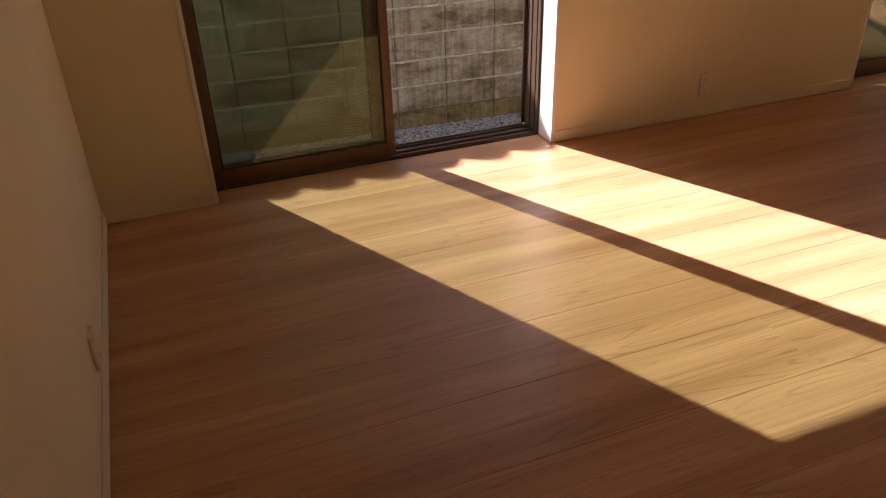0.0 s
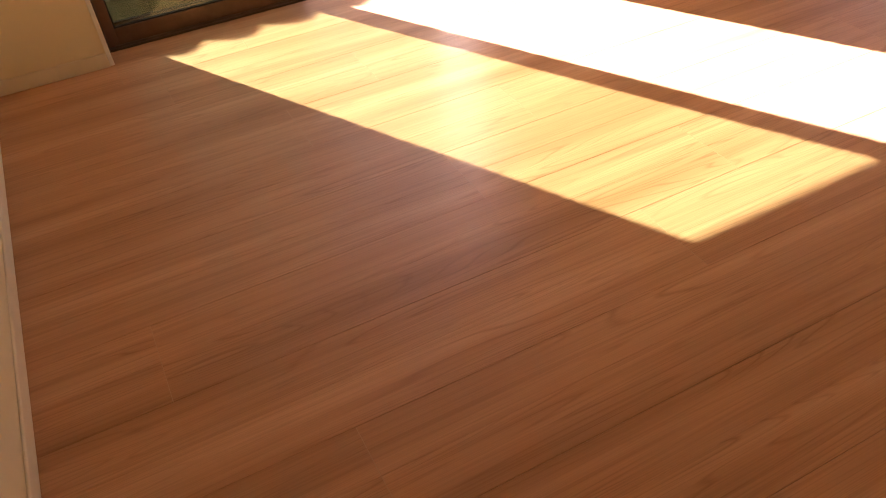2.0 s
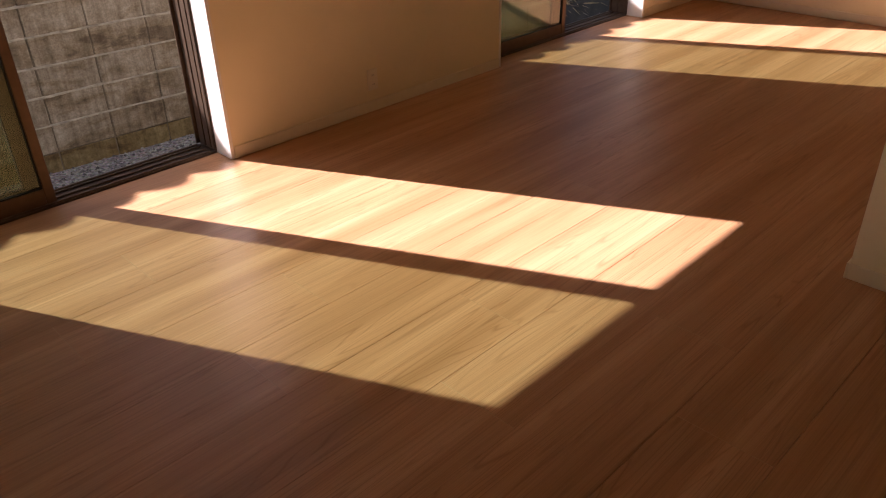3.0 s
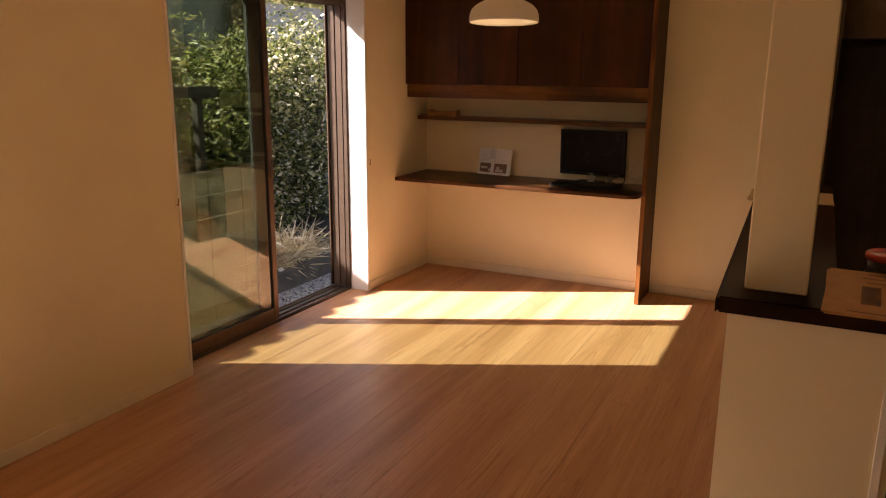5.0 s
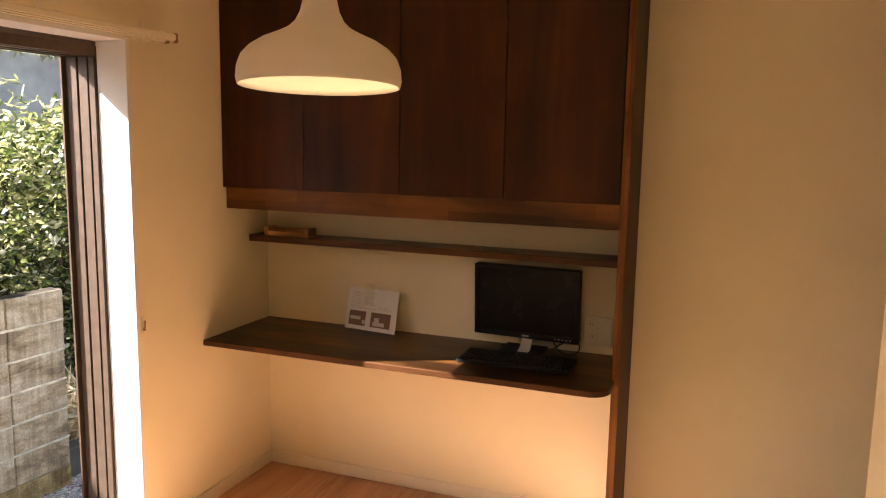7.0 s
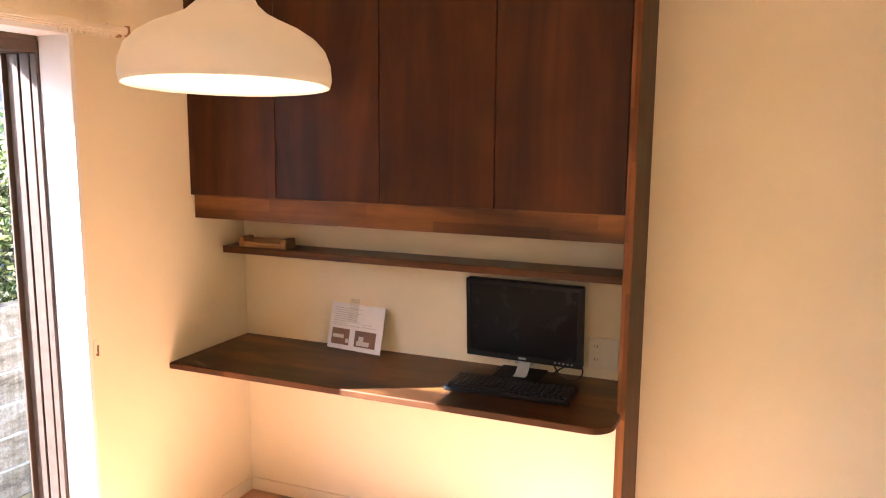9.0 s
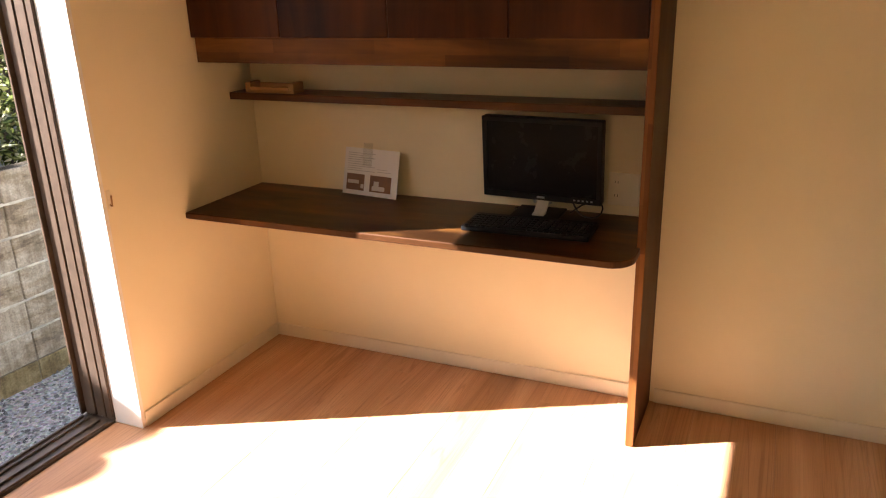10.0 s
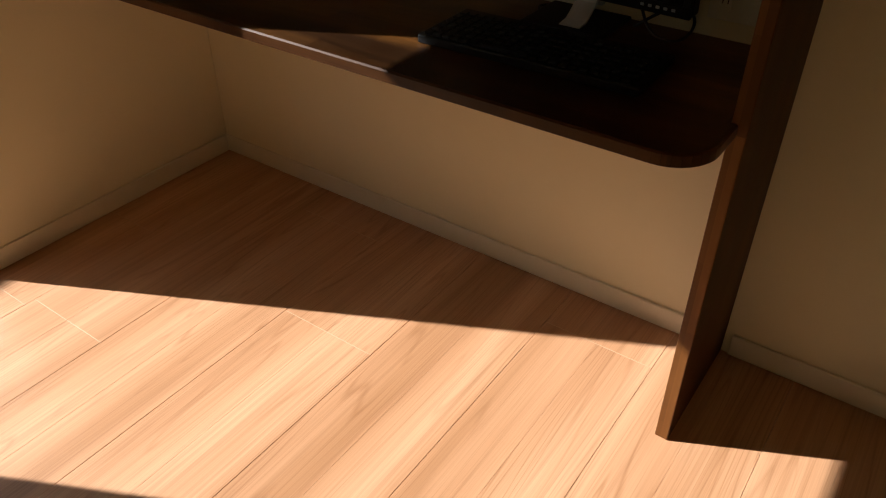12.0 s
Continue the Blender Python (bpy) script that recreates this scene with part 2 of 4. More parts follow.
M_DARK_Z = stained_wood("dark_stained_wood_upright", (0.020, 0.0060, 0.0015), (0.090, 0.028, 0.0060), 2, 0.33, 0.24)
# same wood as the panel's front edge, with the side's shade in its colour
M_SIDE = stained_wood("shade_darkened_side_board", (0.030, 0.011, 0.0033), (0.115, 0.043, 0.0115), 2, 0.42, 0.12)
M_DARK_Y = stained_wood("dark_stained_wood_level", (0.028, 0.0105, 0.0026), (0.220, 0.087, 0.017), 1, 0.30, 0.30, True)
M_DARK_X = stained_wood("dark_stained_counter", (0.014, 0.0052, 0.002), (0.045, 0.0165, 0.0055), 0, 0.50, 0.14)
# on the panel edge, light bounced off the floor is part of this tone
M_EDGE = stained_wood("brown_edge_wood", (0.13, 0.046, 0.011), (0.33, 0.132, 0.032), 2, 0.38, 0.28, True)
M_EDGE_Y = stained_wood("brown_shelf_edge", (0.045, 0.016, 0.0045), (0.165, 0.064, 0.017), 1, 0.33, 0.28, True)
M_BLOCK = block_concrete("weathered_concrete_block", [(0.25, (0.25, 0.21, 0.148)), (0.50, (0.42, 0.37, 0.285)), (0.74, (0.57, 0.52, 0.43))])
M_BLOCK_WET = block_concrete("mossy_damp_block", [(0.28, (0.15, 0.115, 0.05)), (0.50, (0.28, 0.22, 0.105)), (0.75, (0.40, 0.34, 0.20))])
M_CORE = plain("dark_joint_mortar", (0.20, 0.165, 0.115), 0.95, vary=0.5, relief=0.003, fine=60)
M_MORTAR = plain("pale_mortar", (0.60, 0.55, 0.45), 0.95, vary=0.55, relief=0.003, fine=60)
M_GRAVEL = gravel_material()
M_STONES = stone_bits()
M_SOIL = plain("dark_soil", (0.07, 0.055, 0.04), 0.95, vary=0.5, relief=0.01, fine=30)
M_KERB = plain("damp_concrete", (0.085, 0.08, 0.068), 0.95, vary=0.5, scale=6, relief=0.004, fine=50)
M_RETAIN = plain("grey_concrete", (0.44, 0.42, 0.39), 0.95, vary=0.35, scale=3, relief=0.003, fine=40)
M_PLASTER = plain("white_render", (0.74, 0.74, 0.72), 0.9, vary=0.1, relief=0.002)
M_TILE = plain("grey_roof_tile", (0.09, 0.095, 0.10), 0.5, vary=0.25)
M_BARK = plain("bark", (0.085, 0.06, 0.04), 0.95, vary=0.5, scale=40, relief=0.004, fine=60)
# end stops put highlights (near white) and shaded gaps (near black) into leaf colour
M_LEAF = leaf_material("evergreen_leaf_glints_gaps", [(0.0, (0.018, 0.028, 0.007)), (0.38, (0.085, 0.107, 0.027)), (0.68, (0.22, 0.225, 0.075)), (0.86, (0.42, 0.40, 0.21)), (1.0, (0.78, 0.74, 0.60))], 0.14)
M_BLADE = leaf_material("bamboo_grass_leaf", [(0.0, (0.10, 0.13, 0.03)), (0.5, (0.27, 0.28, 0.09)), (1.0, (0.58, 0.50, 0.27))])
M_DRY = leaf_material("dry_grass_blade", [(0.0, (0.40, 0.29, 0.15)), (0.6, (0.66, 0.55, 0.36)), (1.0, (0.80, 0.74, 0.60))], 0.6)
M_POST = plain("dark_timber", (0.035, 0.025, 0.018), 0.8, vary=0.4, relief=0.002)
M_GLOBE = emitter("kitchen_bulb", (1.0, 0.74, 0.42), 9.0)
M_LAMP = plain("matt_white_enamel", (0.80, 0.76, 0.68), 0.5, vary=0.03)
M_BULB = emitter("warm_bulb", (1.0, 0.76, 0.46), 1.6)
M_BLACK = plain("black_plastic", (0.012, 0.012, 0.013), 0.42, vary=0.15)
M_SCREEN = plain("dark_screen", (0.008, 0.008, 0.009), 0.25, vary=0.05)
M_SILVER = plain("silver_plastic", (0.48, 0.48, 0.47), 0.38, 0.3, vary=0.06)
M_PAPER = plain("white_paper", (0.78, 0.78, 0.77), 0.7, vary=0.03)
M_INK = plain("grey_print", (0.50, 0.50, 0.51), 0.7)
M_PHOTO = plain("brown_photo", (0.20, 0.10, 0.05), 0.5, vary=0.3)
M_PHOTO2 = plain("pale_photo_part", (0.62, 0.58, 0.52), 0.5)
M_ACRYL = pane_glass("clear_acrylic", (0.95, 0.96, 0.96))
M_PLATE = plain("ivory_plastic_plate", (0.82, 0.76, 0.62), 0.5, vary=0.03)
M_HOLE = plain("dark_slot", (0.02, 0.018, 0.015), 0.7)
M_TRAY = stained_wood("pale_pine", (0.36, 0.20, 0.08), (0.55, 0.34, 0.15), 1, 0.5)
M_BRASS = plain("brown_hook_metal", (0.30, 0.17, 0.07), 0.4, 0.4)
M_BOX = plain("dark_brown_card", (0.045, 0.022, 0.016), 0.5, vary=0.3)
M_BOX2 = plain("red_brown_card", (0.13, 0.05, 0.03), 0.55, vary=0.4)
M_BOX3 = plain("dull_brown_card", (0.085, 0.045, 0.03), 0.55, vary=0.4)
M_RED = plain("red_plastic", (0.45, 0.05, 0.03), 0.4)
M_CREAM = plain("cream_print", (0.50, 0.36, 0.20), 0.85, vary=0.1)
M_ORANGE = plain("orange_brown_print", (0.58, 0.33, 0.15), 0.7, vary=0.25, scale=20)
M_CABLE = plain("black_cable", (0.01, 0.01, 0.01), 0.5)
M_KITCHEN = stained_wood("light_brown_cabinet", (0.20, 0.115, 0.055), (0.32, 0.195, 0.10), 2, 0.4)

for m in (M_BLACK, M_SCREEN, M_ORANGE, M_CREAM, M_BOX, M_BOX2, M_BOX3):
    m.node_tree.nodes["Principled BSDF"].inputs["Specular IOR Level"].default_value = 0.2


# ---- building helpers ----
def box(bm, x0, x1, y0, y1, z0, z1, bevel=0.0, seg=1, mat=0):
    made = bmesh.ops.create_cube(bm, size=1.0, matrix=Matrix.Translation(((x0 + x1) / 2, (y0 + y1) / 2, (z0 + z1) / 2)) @ Matrix.Diagonal((x1 - x0, y1 - y0, z1 - z0, 1)))
    faces = {f for v in made["verts"] for f in v.link_faces}
    for f in faces:
        f.material_index = mat
    if bevel:
        edges = {e for v in made["verts"] for e in v.link_edges}
        bmesh.ops.bevel(bm, geom=list(edges), offset=bevel, segments=seg, affect="EDGES", profile=0.5)
    return bm


def boxes(*rows, bevel=0.0, seg=1):
    bm = bmesh.new()
    for r in rows:
        box(bm, *r, bevel=bevel, seg=seg)
    return bm


def tube(bm, p0, p1, r0, r1=None, sides=12):
    p0, p1 = Vector(p0), Vector(p1)
    d = p1 - p0
    m = Matrix.Translation((p0 + p1) / 2) @ d.to_track_quat("Z", "Y").to_matrix().to_4x4()
    bmesh.ops.create_cone(bm, cap_ends=True, segments=sides, radius1=r0, radius2=r0 if r1 is None else r1, depth=d.length, matrix=m)
    return bm


def lathe(profile, sides=48):
    """Rings of (radius, height), turned round the z axis."""
    bm = bmesh.new()
    rings = [[bm.verts.new((r * math.cos(2 * math.pi * k / sides), r * math.sin(2 * math.pi * k / sides), z)) for k in range(sides)] for r, z in profile]
    for a, b in zip(rings, rings[1:]):
        for k in range(sides):
            bm.faces.new((a[k], a[(k + 1) % sides], b[(k + 1) % sides], b[k]))
    bmesh.ops.recalc_face_normals(bm, faces=bm.faces[:])
    return bm


def finish(name, bm, mats, smooth=False):
    me = bpy.data.meshes.new(name)
    bmesh.ops.recalc_face_normals(bm, faces=bm.faces[:])
    bm.to_mesh(me)
    bm.free()
    for m in (mats if isinstance(mats, (list, tuple)) else [mats]):
        me.materials.append(m)
    if smooth:
        for p in me.polygons:
            p.use_smooth = True
    return me


def part(name, bm, mats, parent, label="", smooth=False):
    ob = new(name, finish(name, bm, mats, smooth))
    ob.parent = parent
    ob.matrix_parent_inverse = parent.matrix_basis.inverted()
    if label:
        ob["label"] = label
    return ob


def solid(name, bm, mats, label, category, kind="", group="", smooth=False):
    return tagged(new(name, finish(name, bm, mats, smooth)), label, category, group, kind)


def empty(name, place, label, category, kind="", group=""):
    ob = new(name)
    ob.empty_display_size = 0.1
    ob.matrix_basis = Matrix.Translation(place)
    return tagged(ob, label, category, group, kind)


# ---- plan ----
W1, W2 = (0.479, 2.143), (4.136, 5.802)      # clear width of the two sliding windows
HEAD1, HEAD = 1.998, 1.955                    # undersides of the two window heads
BACK = 6.687                                  # wall behind the desk
CEIL = 2.42
KX0, KX1, KY, KY2 = 3.065, 6.04, -2.568, -2.522           # kitchen half wall and full wall
SOUTH = -4.75
GROUND = -0.72
T = 0.018                                     # jamb boards

# ---- shell ----
solid("wall_north", boxes((-0.2, W1[0] - T, 0, 0.25, -0.3, CEIL + 0.1), (W1[0] - T, W1[1] + T, 0, 0.25, HEAD1 + T, CEIL + 0.1), (W1[1] + T, W2[0] - T, 0, 0.25, -0.3, CEIL + 0.1),
                          (W2[0] - T, W2[1] + T, 0, 0.25, HEAD + T, CEIL + 0.1), (W2[1] + T, BACK + 0.2, 0, 0.25, -0.3, CEIL + 0.1)),
      M_WALL, "cream papered wall with two tall window openings", "wall", "structure")
solid("wall_west", boxes((-0.2, 0, SOUTH - 0.2, 0, -0.3, CEIL + 0.1)), M_WALL, "plain cream papered wall", "wall", "structure")
solid("wall_east", boxes((BACK, BACK + 0.2, SOUTH - 0.2, 0, -0.3, CEIL + 0.1)), M_WALL, "cream papered wall behind the built-in desk", "wall", "structure")
solid("wall_south", boxes((0, BACK, SOUTH - 0.2, SOUTH, -0.3, CEIL + 0.1)), M_WALL, "plain cream papered wall", "wall", "structure")
solid("ceiling", boxes((0, BACK, SOUTH, 0, CEIL, CEIL + 0.1)), M_CEIL, "white papered ceiling", "ceiling", "structure")
solid("foundation", boxes((-0.25, BACK + 0.25, 0.252, 0.29, -0.8, -0.07), (W1[0], W1[1], 0.002, 0.25, -0.3, -0.07), (W2[0], W2[1], 0.002, 0.25, -0.3, -0.07)), M_KERB, "grey concrete footing below the windows", "foundation", "structure")
floor = solid("floor", boxes((-0.01, BACK + 0.01, SOUTH - 0.01, 0.0, -0.2, -0.012), (W1[0], W1[1], 0.0, 0.132, -0.07, -0.012), (W2[0], W2[1], 0.0, 0.132, -0.07, -0.012)), M_SUB,
              "warm oak plank flooring", "floor", "structure")
# never in view; pale so that it reflects sun onto the block wall
M_CLAD = plain("bounce_siding", (0.45, 0.39, 0.305), 0.8, vary=0.25, relief=0.002)
solid("exterior_siding", boxes((-0.25, W1[0], 0.252, 0.272, -0.07, CEIL + 0.34), (W1[0], W1[1], 0.252, 0.272, HEAD1 + 0.014, CEIL + 0.34), (W1[1], W2[0], 0.252, 0.272, -0.07, CEIL + 0.34), (W2[0], W2[1], 0.252, 0.272, HEAD + 0.014, CEIL + 0.34), (W2[1], BACK + 0.25, 0.252, 0.272, -0.07, CEIL + 0.34)), M_CLAD, "unseen outside siding, made pale cream to bounce sunlight", "siding", "structure")
roof = solid("roof_overhang", boxes((-0.6, BACK + 0.6, -5.4, 0.45, CEIL + 0.35, CEIL + 0.5), bevel=0.01), M_PLASTER, "flat house eave above the windows", "roof", "structure")

# kitchen: half wall, full wall, closing walls
NICHE = (-3.46, -2.876)                        # open niche in the half wall's end
def prism(bm, outline, z0, z1):
    """An upright block over a plan outline."""
    f = bm.faces.new([bm.verts.new((x, y, z0)) for x, y in outline])
    ext = bmesh.ops.extrude_face_region(bm, geom=[f])
    bmesh.ops.translate(bm, verts=[v for v in ext["geom"] if isinstance(v, bmesh.types.BMVert)], vec=(0, 0, z1 - z0))
    return bm


bm = boxes((KX0, KX0 + 0.30, -3.75, NICHE[0] - 0.002, -0.01, 1.033),
           (KX0, KX0 + 0.30, NICHE[0] - 0.002, KY - 0.323, 0.922, 1.033), (KX0, KX0 + 0.30, NICHE[0] - 0.002, KY - 0.323, -0.01, 0.03),
           (KX0 + 0.27, KX0 + 0.30, NICHE[0] - 0.002, KY - 0.323, 0.03, 0.922))
prism(bm, [(KX0, KY - 0.323), (KX0 + 0.30, KY - 0.323), (KX0 + 0.30, KY - 0.15), (4.884, KY - 0.15), (4.884, KY2), (KX0, KY)], -0.01, 1.033)
solid("half_wall", bm, M_WALL, "cream papered kitchen half wall with an open niche", "wall", "structure")
solid("wall_kitchen", boxes((4.886, KX1, KY - 0.15, KY2, -0.01, CEIL), (KX1 - 0.06, KX1, SOUTH, KY - 0.15, -0.01, CEIL)), M_WALL, "cream papered wall beside the kitchen opening", "wall", "structure")
M_PANEL = stained_wood("brown_kitchen_panel", (0.085, 0.055, 0.032), (0.14, 0.095, 0.058), 2, 0.5)
solid("kitchen_panel", boxes((KX1 - 0.12, KX1 - 0.0605, SOUTH, KY - 0.165, 0.0, CEIL - 0.001), (4.890, KX1 - 0.0605, KY - 0.164, KY - 0.152, 0.0, CEIL - 0.001)), M_PANEL, "grey-brown panelled kitchen end wall", "wall panel", "structure")
solid("wall_end_board", boxes((4.860, 4.884, KY - 0.156, KY2 + 0.004, 1.0695, CEIL - 0.004), bevel=0.002), M_DARK_Z, "dark-stained board on the wall end", "trim", "structure")
solid("column", boxes((3.125, 3.245, -2.71, KY - 0.022, 1.0695, CEIL - 0.002), bevel=0.003), M_WALL, "slim cream papered post on the counter", "column", "structure")
# countertop, L-shaped
bm = bmesh.new()
outline = [(KX0 - 0.02, KY + 0.02), (4.858, KY2 + 0.02), (4.858, KY - 0.20), (3.41, KY - 0.20), (3.41, -3.77), (KX0 - 0.02, -3.77)]
f = bm.faces.new([bm.verts.new((x, y, 1.0345)) for x, y in outline])
ext = bmesh.ops.extrude_face_region(bm, geom=[f])
bmesh.ops.translate(bm, verts=[v for v in ext["geom"] if isinstance(v, bmesh.types.BMVert)], vec=(0, 0, 0.034))
bmesh.ops.bevel(bm, geom=bm.edges[:], offset=0.004, segments=2, affect="EDGES")
counter = empty("kitchen_counter", (KX0 + 0.2, KY - 0.1, 1.0345), "dark-stained wooden counter top on the half wall", "counter")
part("top", bm, M_DARK_X, counter)
part("front_edge", prism(bmesh.new(), [(KX0 - 0.0235, KY + 0.0235), (KX0 - 0.0205, KY + 0.0205), (4.858, KY2 + 0.0205), (4.858, KY2 + 0.0235)], 1.037, 1.066), M_DARK_X, counter)


# baseboards
def skirting(name, *rows):
    solid(name, boxes(*rows, bevel=0.0025), M_TRIM, "slim cream baseboard", "baseboard", "structure")


B, BH = 0.009, 0.062
skirting("baseboard", (B, W1[0] - T - 0.002, -B, -0.0005, 0.0005, BH))
skirting("baseboard", (W1[1] + T + 0.002, W2[0] - T - 0.002, -B, -0.0005, 0.0005, BH))
skirting("baseboard", (W2[1] + T + 0.002, BACK - B, -B, -0.0005, 0.0005, BH))
skirting("baseboard", (0.0005, B, SOUTH, -0.0005, 0.0005, BH))
skirting("baseboard", (BACK - B, BACK - 0.0005, -1.722, -0.0005, 0.0005, BH))
skirting("baseboard", (BACK - B, BACK - 0.0005, SOUTH, -1.761, 0.0005, BH))
solid("baseboard", prism(bmesh.new(), [(KX0 - B, KY + 0.0005), (4.885, KY2 + 0.0005), (4.885, KY2 + B), (KX0 - B, KY + B)], 0.0005, BH), M_TRIM, "slim cream baseboard", "baseboard", "structure")
skirting("baseboard", (4.8855, KX1 + B, KY2 + 0.0005, KY2 + B, 0.0005, BH))
skirting("baseboard", (KX0 - B, KX0 - 0.0005, -3.75, KY, 0.0005, BH))
skirting("baseboard", (KX1 + 0.0005, KX1 + B, SOUTH, KY2, 0.0005, BH))


# ---- sliding windows ----
def jamb_boards(x0, x1, head):
    solid("window_trim", boxes((x0 - T, x0, -0.004, 0.135, 0.001, head + T), (x1, x1 + T, -0.004, 0.135, 0.001, head + T), (x0 + 0.0005, x1 - 0.0005, -0.004, 0.135, head, head + T), bevel=0.0015),
          M_WHITE, "white boards lining the window opening", "trim", "structure")


def sash(x0, x1, y0, y1, z0, z1, parent, left=0.046, right=0.042):
    s = part("sash", boxes((x0, x0 + left, y0, y1, z0, z1), (x1 - right, x1, y0, y1, z0, z1), (x0 + left, x1 - right, y0 + 0.001, y1 - 0.001, z0, z0 + 0.075), (x0 + left, x1 - right, y0 + 0.001, y1 - 0.001, z1 - 0.036, z1), bevel=0.002), M_BRONZE, parent, "bronze aluminium sliding sash")
    ym = (y0 + y1) / 2
    part("pane", boxes((x0 + left - 0.004, x1 - right + 0.004, ym - 0.0015, ym + 0.0015, z0 + 0.07, z1 - 0.031)), M_GLASS, s, "clear tinted glass")
    part("gasket", boxes((x0 + left, x0 + left + 0.006, y0 + 0.004, y1 - 0.004, z0 + 0.075, z1 - 0.036), (x1 - right - 0.006, x1 - right, y0 + 0.004, y1 - 0.004, z0 + 0.075, z1 - 0.036),
                          (x0 + left + 0.006, x1 - right - 0.006, y0 + 0.004, y1 - 0.004, z0 + 0.075, z0 + 0.081), (x0 + left + 0.006, x1 - right - 0.006, y0 + 0.004, y1 - 0.004, z1 - 0.042, z1 - 0.036)), M_RUBBER, s, "black rubber gasket")
    return s


def sliding_window(name, x0, x1, head):
    jamb_boards(x0, x1, head)
    w = empty(name, ((x0 + x1) / 2, 0.15, 0), "bronze aluminium sliding window, one half open", "window", "structure")
    y0, y1 = 0.137, 0.285
    rows = [(x0, x1, y0, y1, -0.02, 0.008), (x0, x1, y0, y1, head - 0.016, head + 0.012)]
    rows += [(x0 + 0.03, x1 - 0.03, y - 0.004, y + 0.004, 0.008, 0.018) for y in (y0 + 0.006, 0.187, 0.241, 0.272)]
    fins = ((0.1405, 0.0035, 0.010), (0.187, 0.007, 0.013), (0.240, 0.010, 0.016), (y1 - 0.005, 0.005, 0.030))
    rows += [(x0 + 0.004, x1 - 0.004, y - h, y + h, head - 0.055, head - 0.016) for y, h, _ in fins]
    for side, s in ((x0, 1), (x1, -1)):
        a, b = sorted((side - s * 0.016, side + s * 0.004))
        rows.append((a, b, y0, y1, 0.008, head - 0.016))
        for y, h, deep in fins if s > 0 else ((0.1525, 0.0135, 0.009), (0.1925, 0.0215, 0.011), (0.2445, 0.0255, 0.0145), (y1 - 0.005, 0.005, 0.030)):
            a, b = sorted((side + s * 0.004, side + s * deep))
            rows.append((a, b, y - h + 0.0003, y + h - 0.0003, 0.018, head - 0.055))
    part("window_frame", boxes(*rows, bevel=0.0012), M_FRAME, w)
    mid = x0 + 0.53 * (x1 - x0)
    sash(x0 + 0.004, mid, 0.150, 0.174, 0.012, head - 0.052, w)
    sash(x0 + 0.006, mid + 0.008, 0.200, 0.226, 0.012, head - 0.052, w, right=0.105)
    part("crescent_lock", boxes((mid - 0.034, mid - 0.012, 0.138, 0.1495, 0.88, 0.95), (mid - 0.030, mid - 0.018, 0.130, 0.138, 0.90, 0.99), bevel=0.003), M_BRONZE, w, "bronze crescent lock")
    return w


sliding_window("window_1", *W1, HEAD1)
sliding_window("window_2", *W2, HEAD)


def curtain_rail(x0, x1, up=0.0):
    r = empty("curtain_rail", ((x0 + x1) / 2, 0, 1.978), "cream double curtain rail above the window", "curtain rail")
    for y in (-0.045, -0.085):
        part("rail", boxes((x0, x1, y - 0.008, y + 0.008, 1.973, 1.993), (x0, x1, y - 0.003, y + 0.003, 1.967, 1.973), bevel=0.002), M_TRIM, r)
        for x in (x0, x1):
            part("end_cap", boxes((x - 0.006, x + 0.006, y - 0.011, y + 0.011, 1.962, 1.998), bevel=0.003), M_BRASS if x == x1 else M_TRIM, r, "brown end cap" if x == x1 else "")
    k = 5
    for i in range(k):
        x = x0 + 0.08 + i * (x1 - x0 - 0.16) / (k - 1)
        part("bracket", boxes((x - 0.012, x + 0.012, -0.095, 0.0, 1.993, 1.998), (x - 0.012, x + 0.012, -0.004, 0.0, 1.998, 2.033), bevel=0.001), M_TRIM, r)
    for i in range(14):
        x = x1 - 0.02 - i * 0.017
        part("runner", boxes((x - 0.004, x + 0.004, -0.048, -0.042, 1.956, 1.967), bevel=0.001), M_TRIM, r)
    r.matrix_basis = Matrix.Translation((0, 0, up)) @ r.matrix_basis
    return r


curtain_rail(W1[0] - 0.12, W1[1] + 0.17, 0.045)
curtain_rail(W2[0] - 0.12, W2[1] + 0.17)


def tieback(x, z):
    h = empty("curtain_hook", (x, 0, z), "small brown curtain tieback hook screwed to the wall", "hook", group="curtain hooks")
    part("plate", boxes((x - 0.009, x + 0.009, -0.004, -0.0002, z - 0.034, z + 0.034), bevel=0.0018), M_TRIM, h)
    bm = tube(bmesh.new(), (x, -0.003, z - 0.018), (x, -0.013, z - 0.022), 0.0028, sides=8)
    tube(bm, (x, -0.013, z - 0.022), (x, -0.015, z + 0.016), 0.0028, sides=8)
    part("hook", bm, M_BRASS, h)


for hx, hz in ((2.197, 0.896), (4.108, 0.89), (5.835, 0.895)):
    tieback(hx, hz)


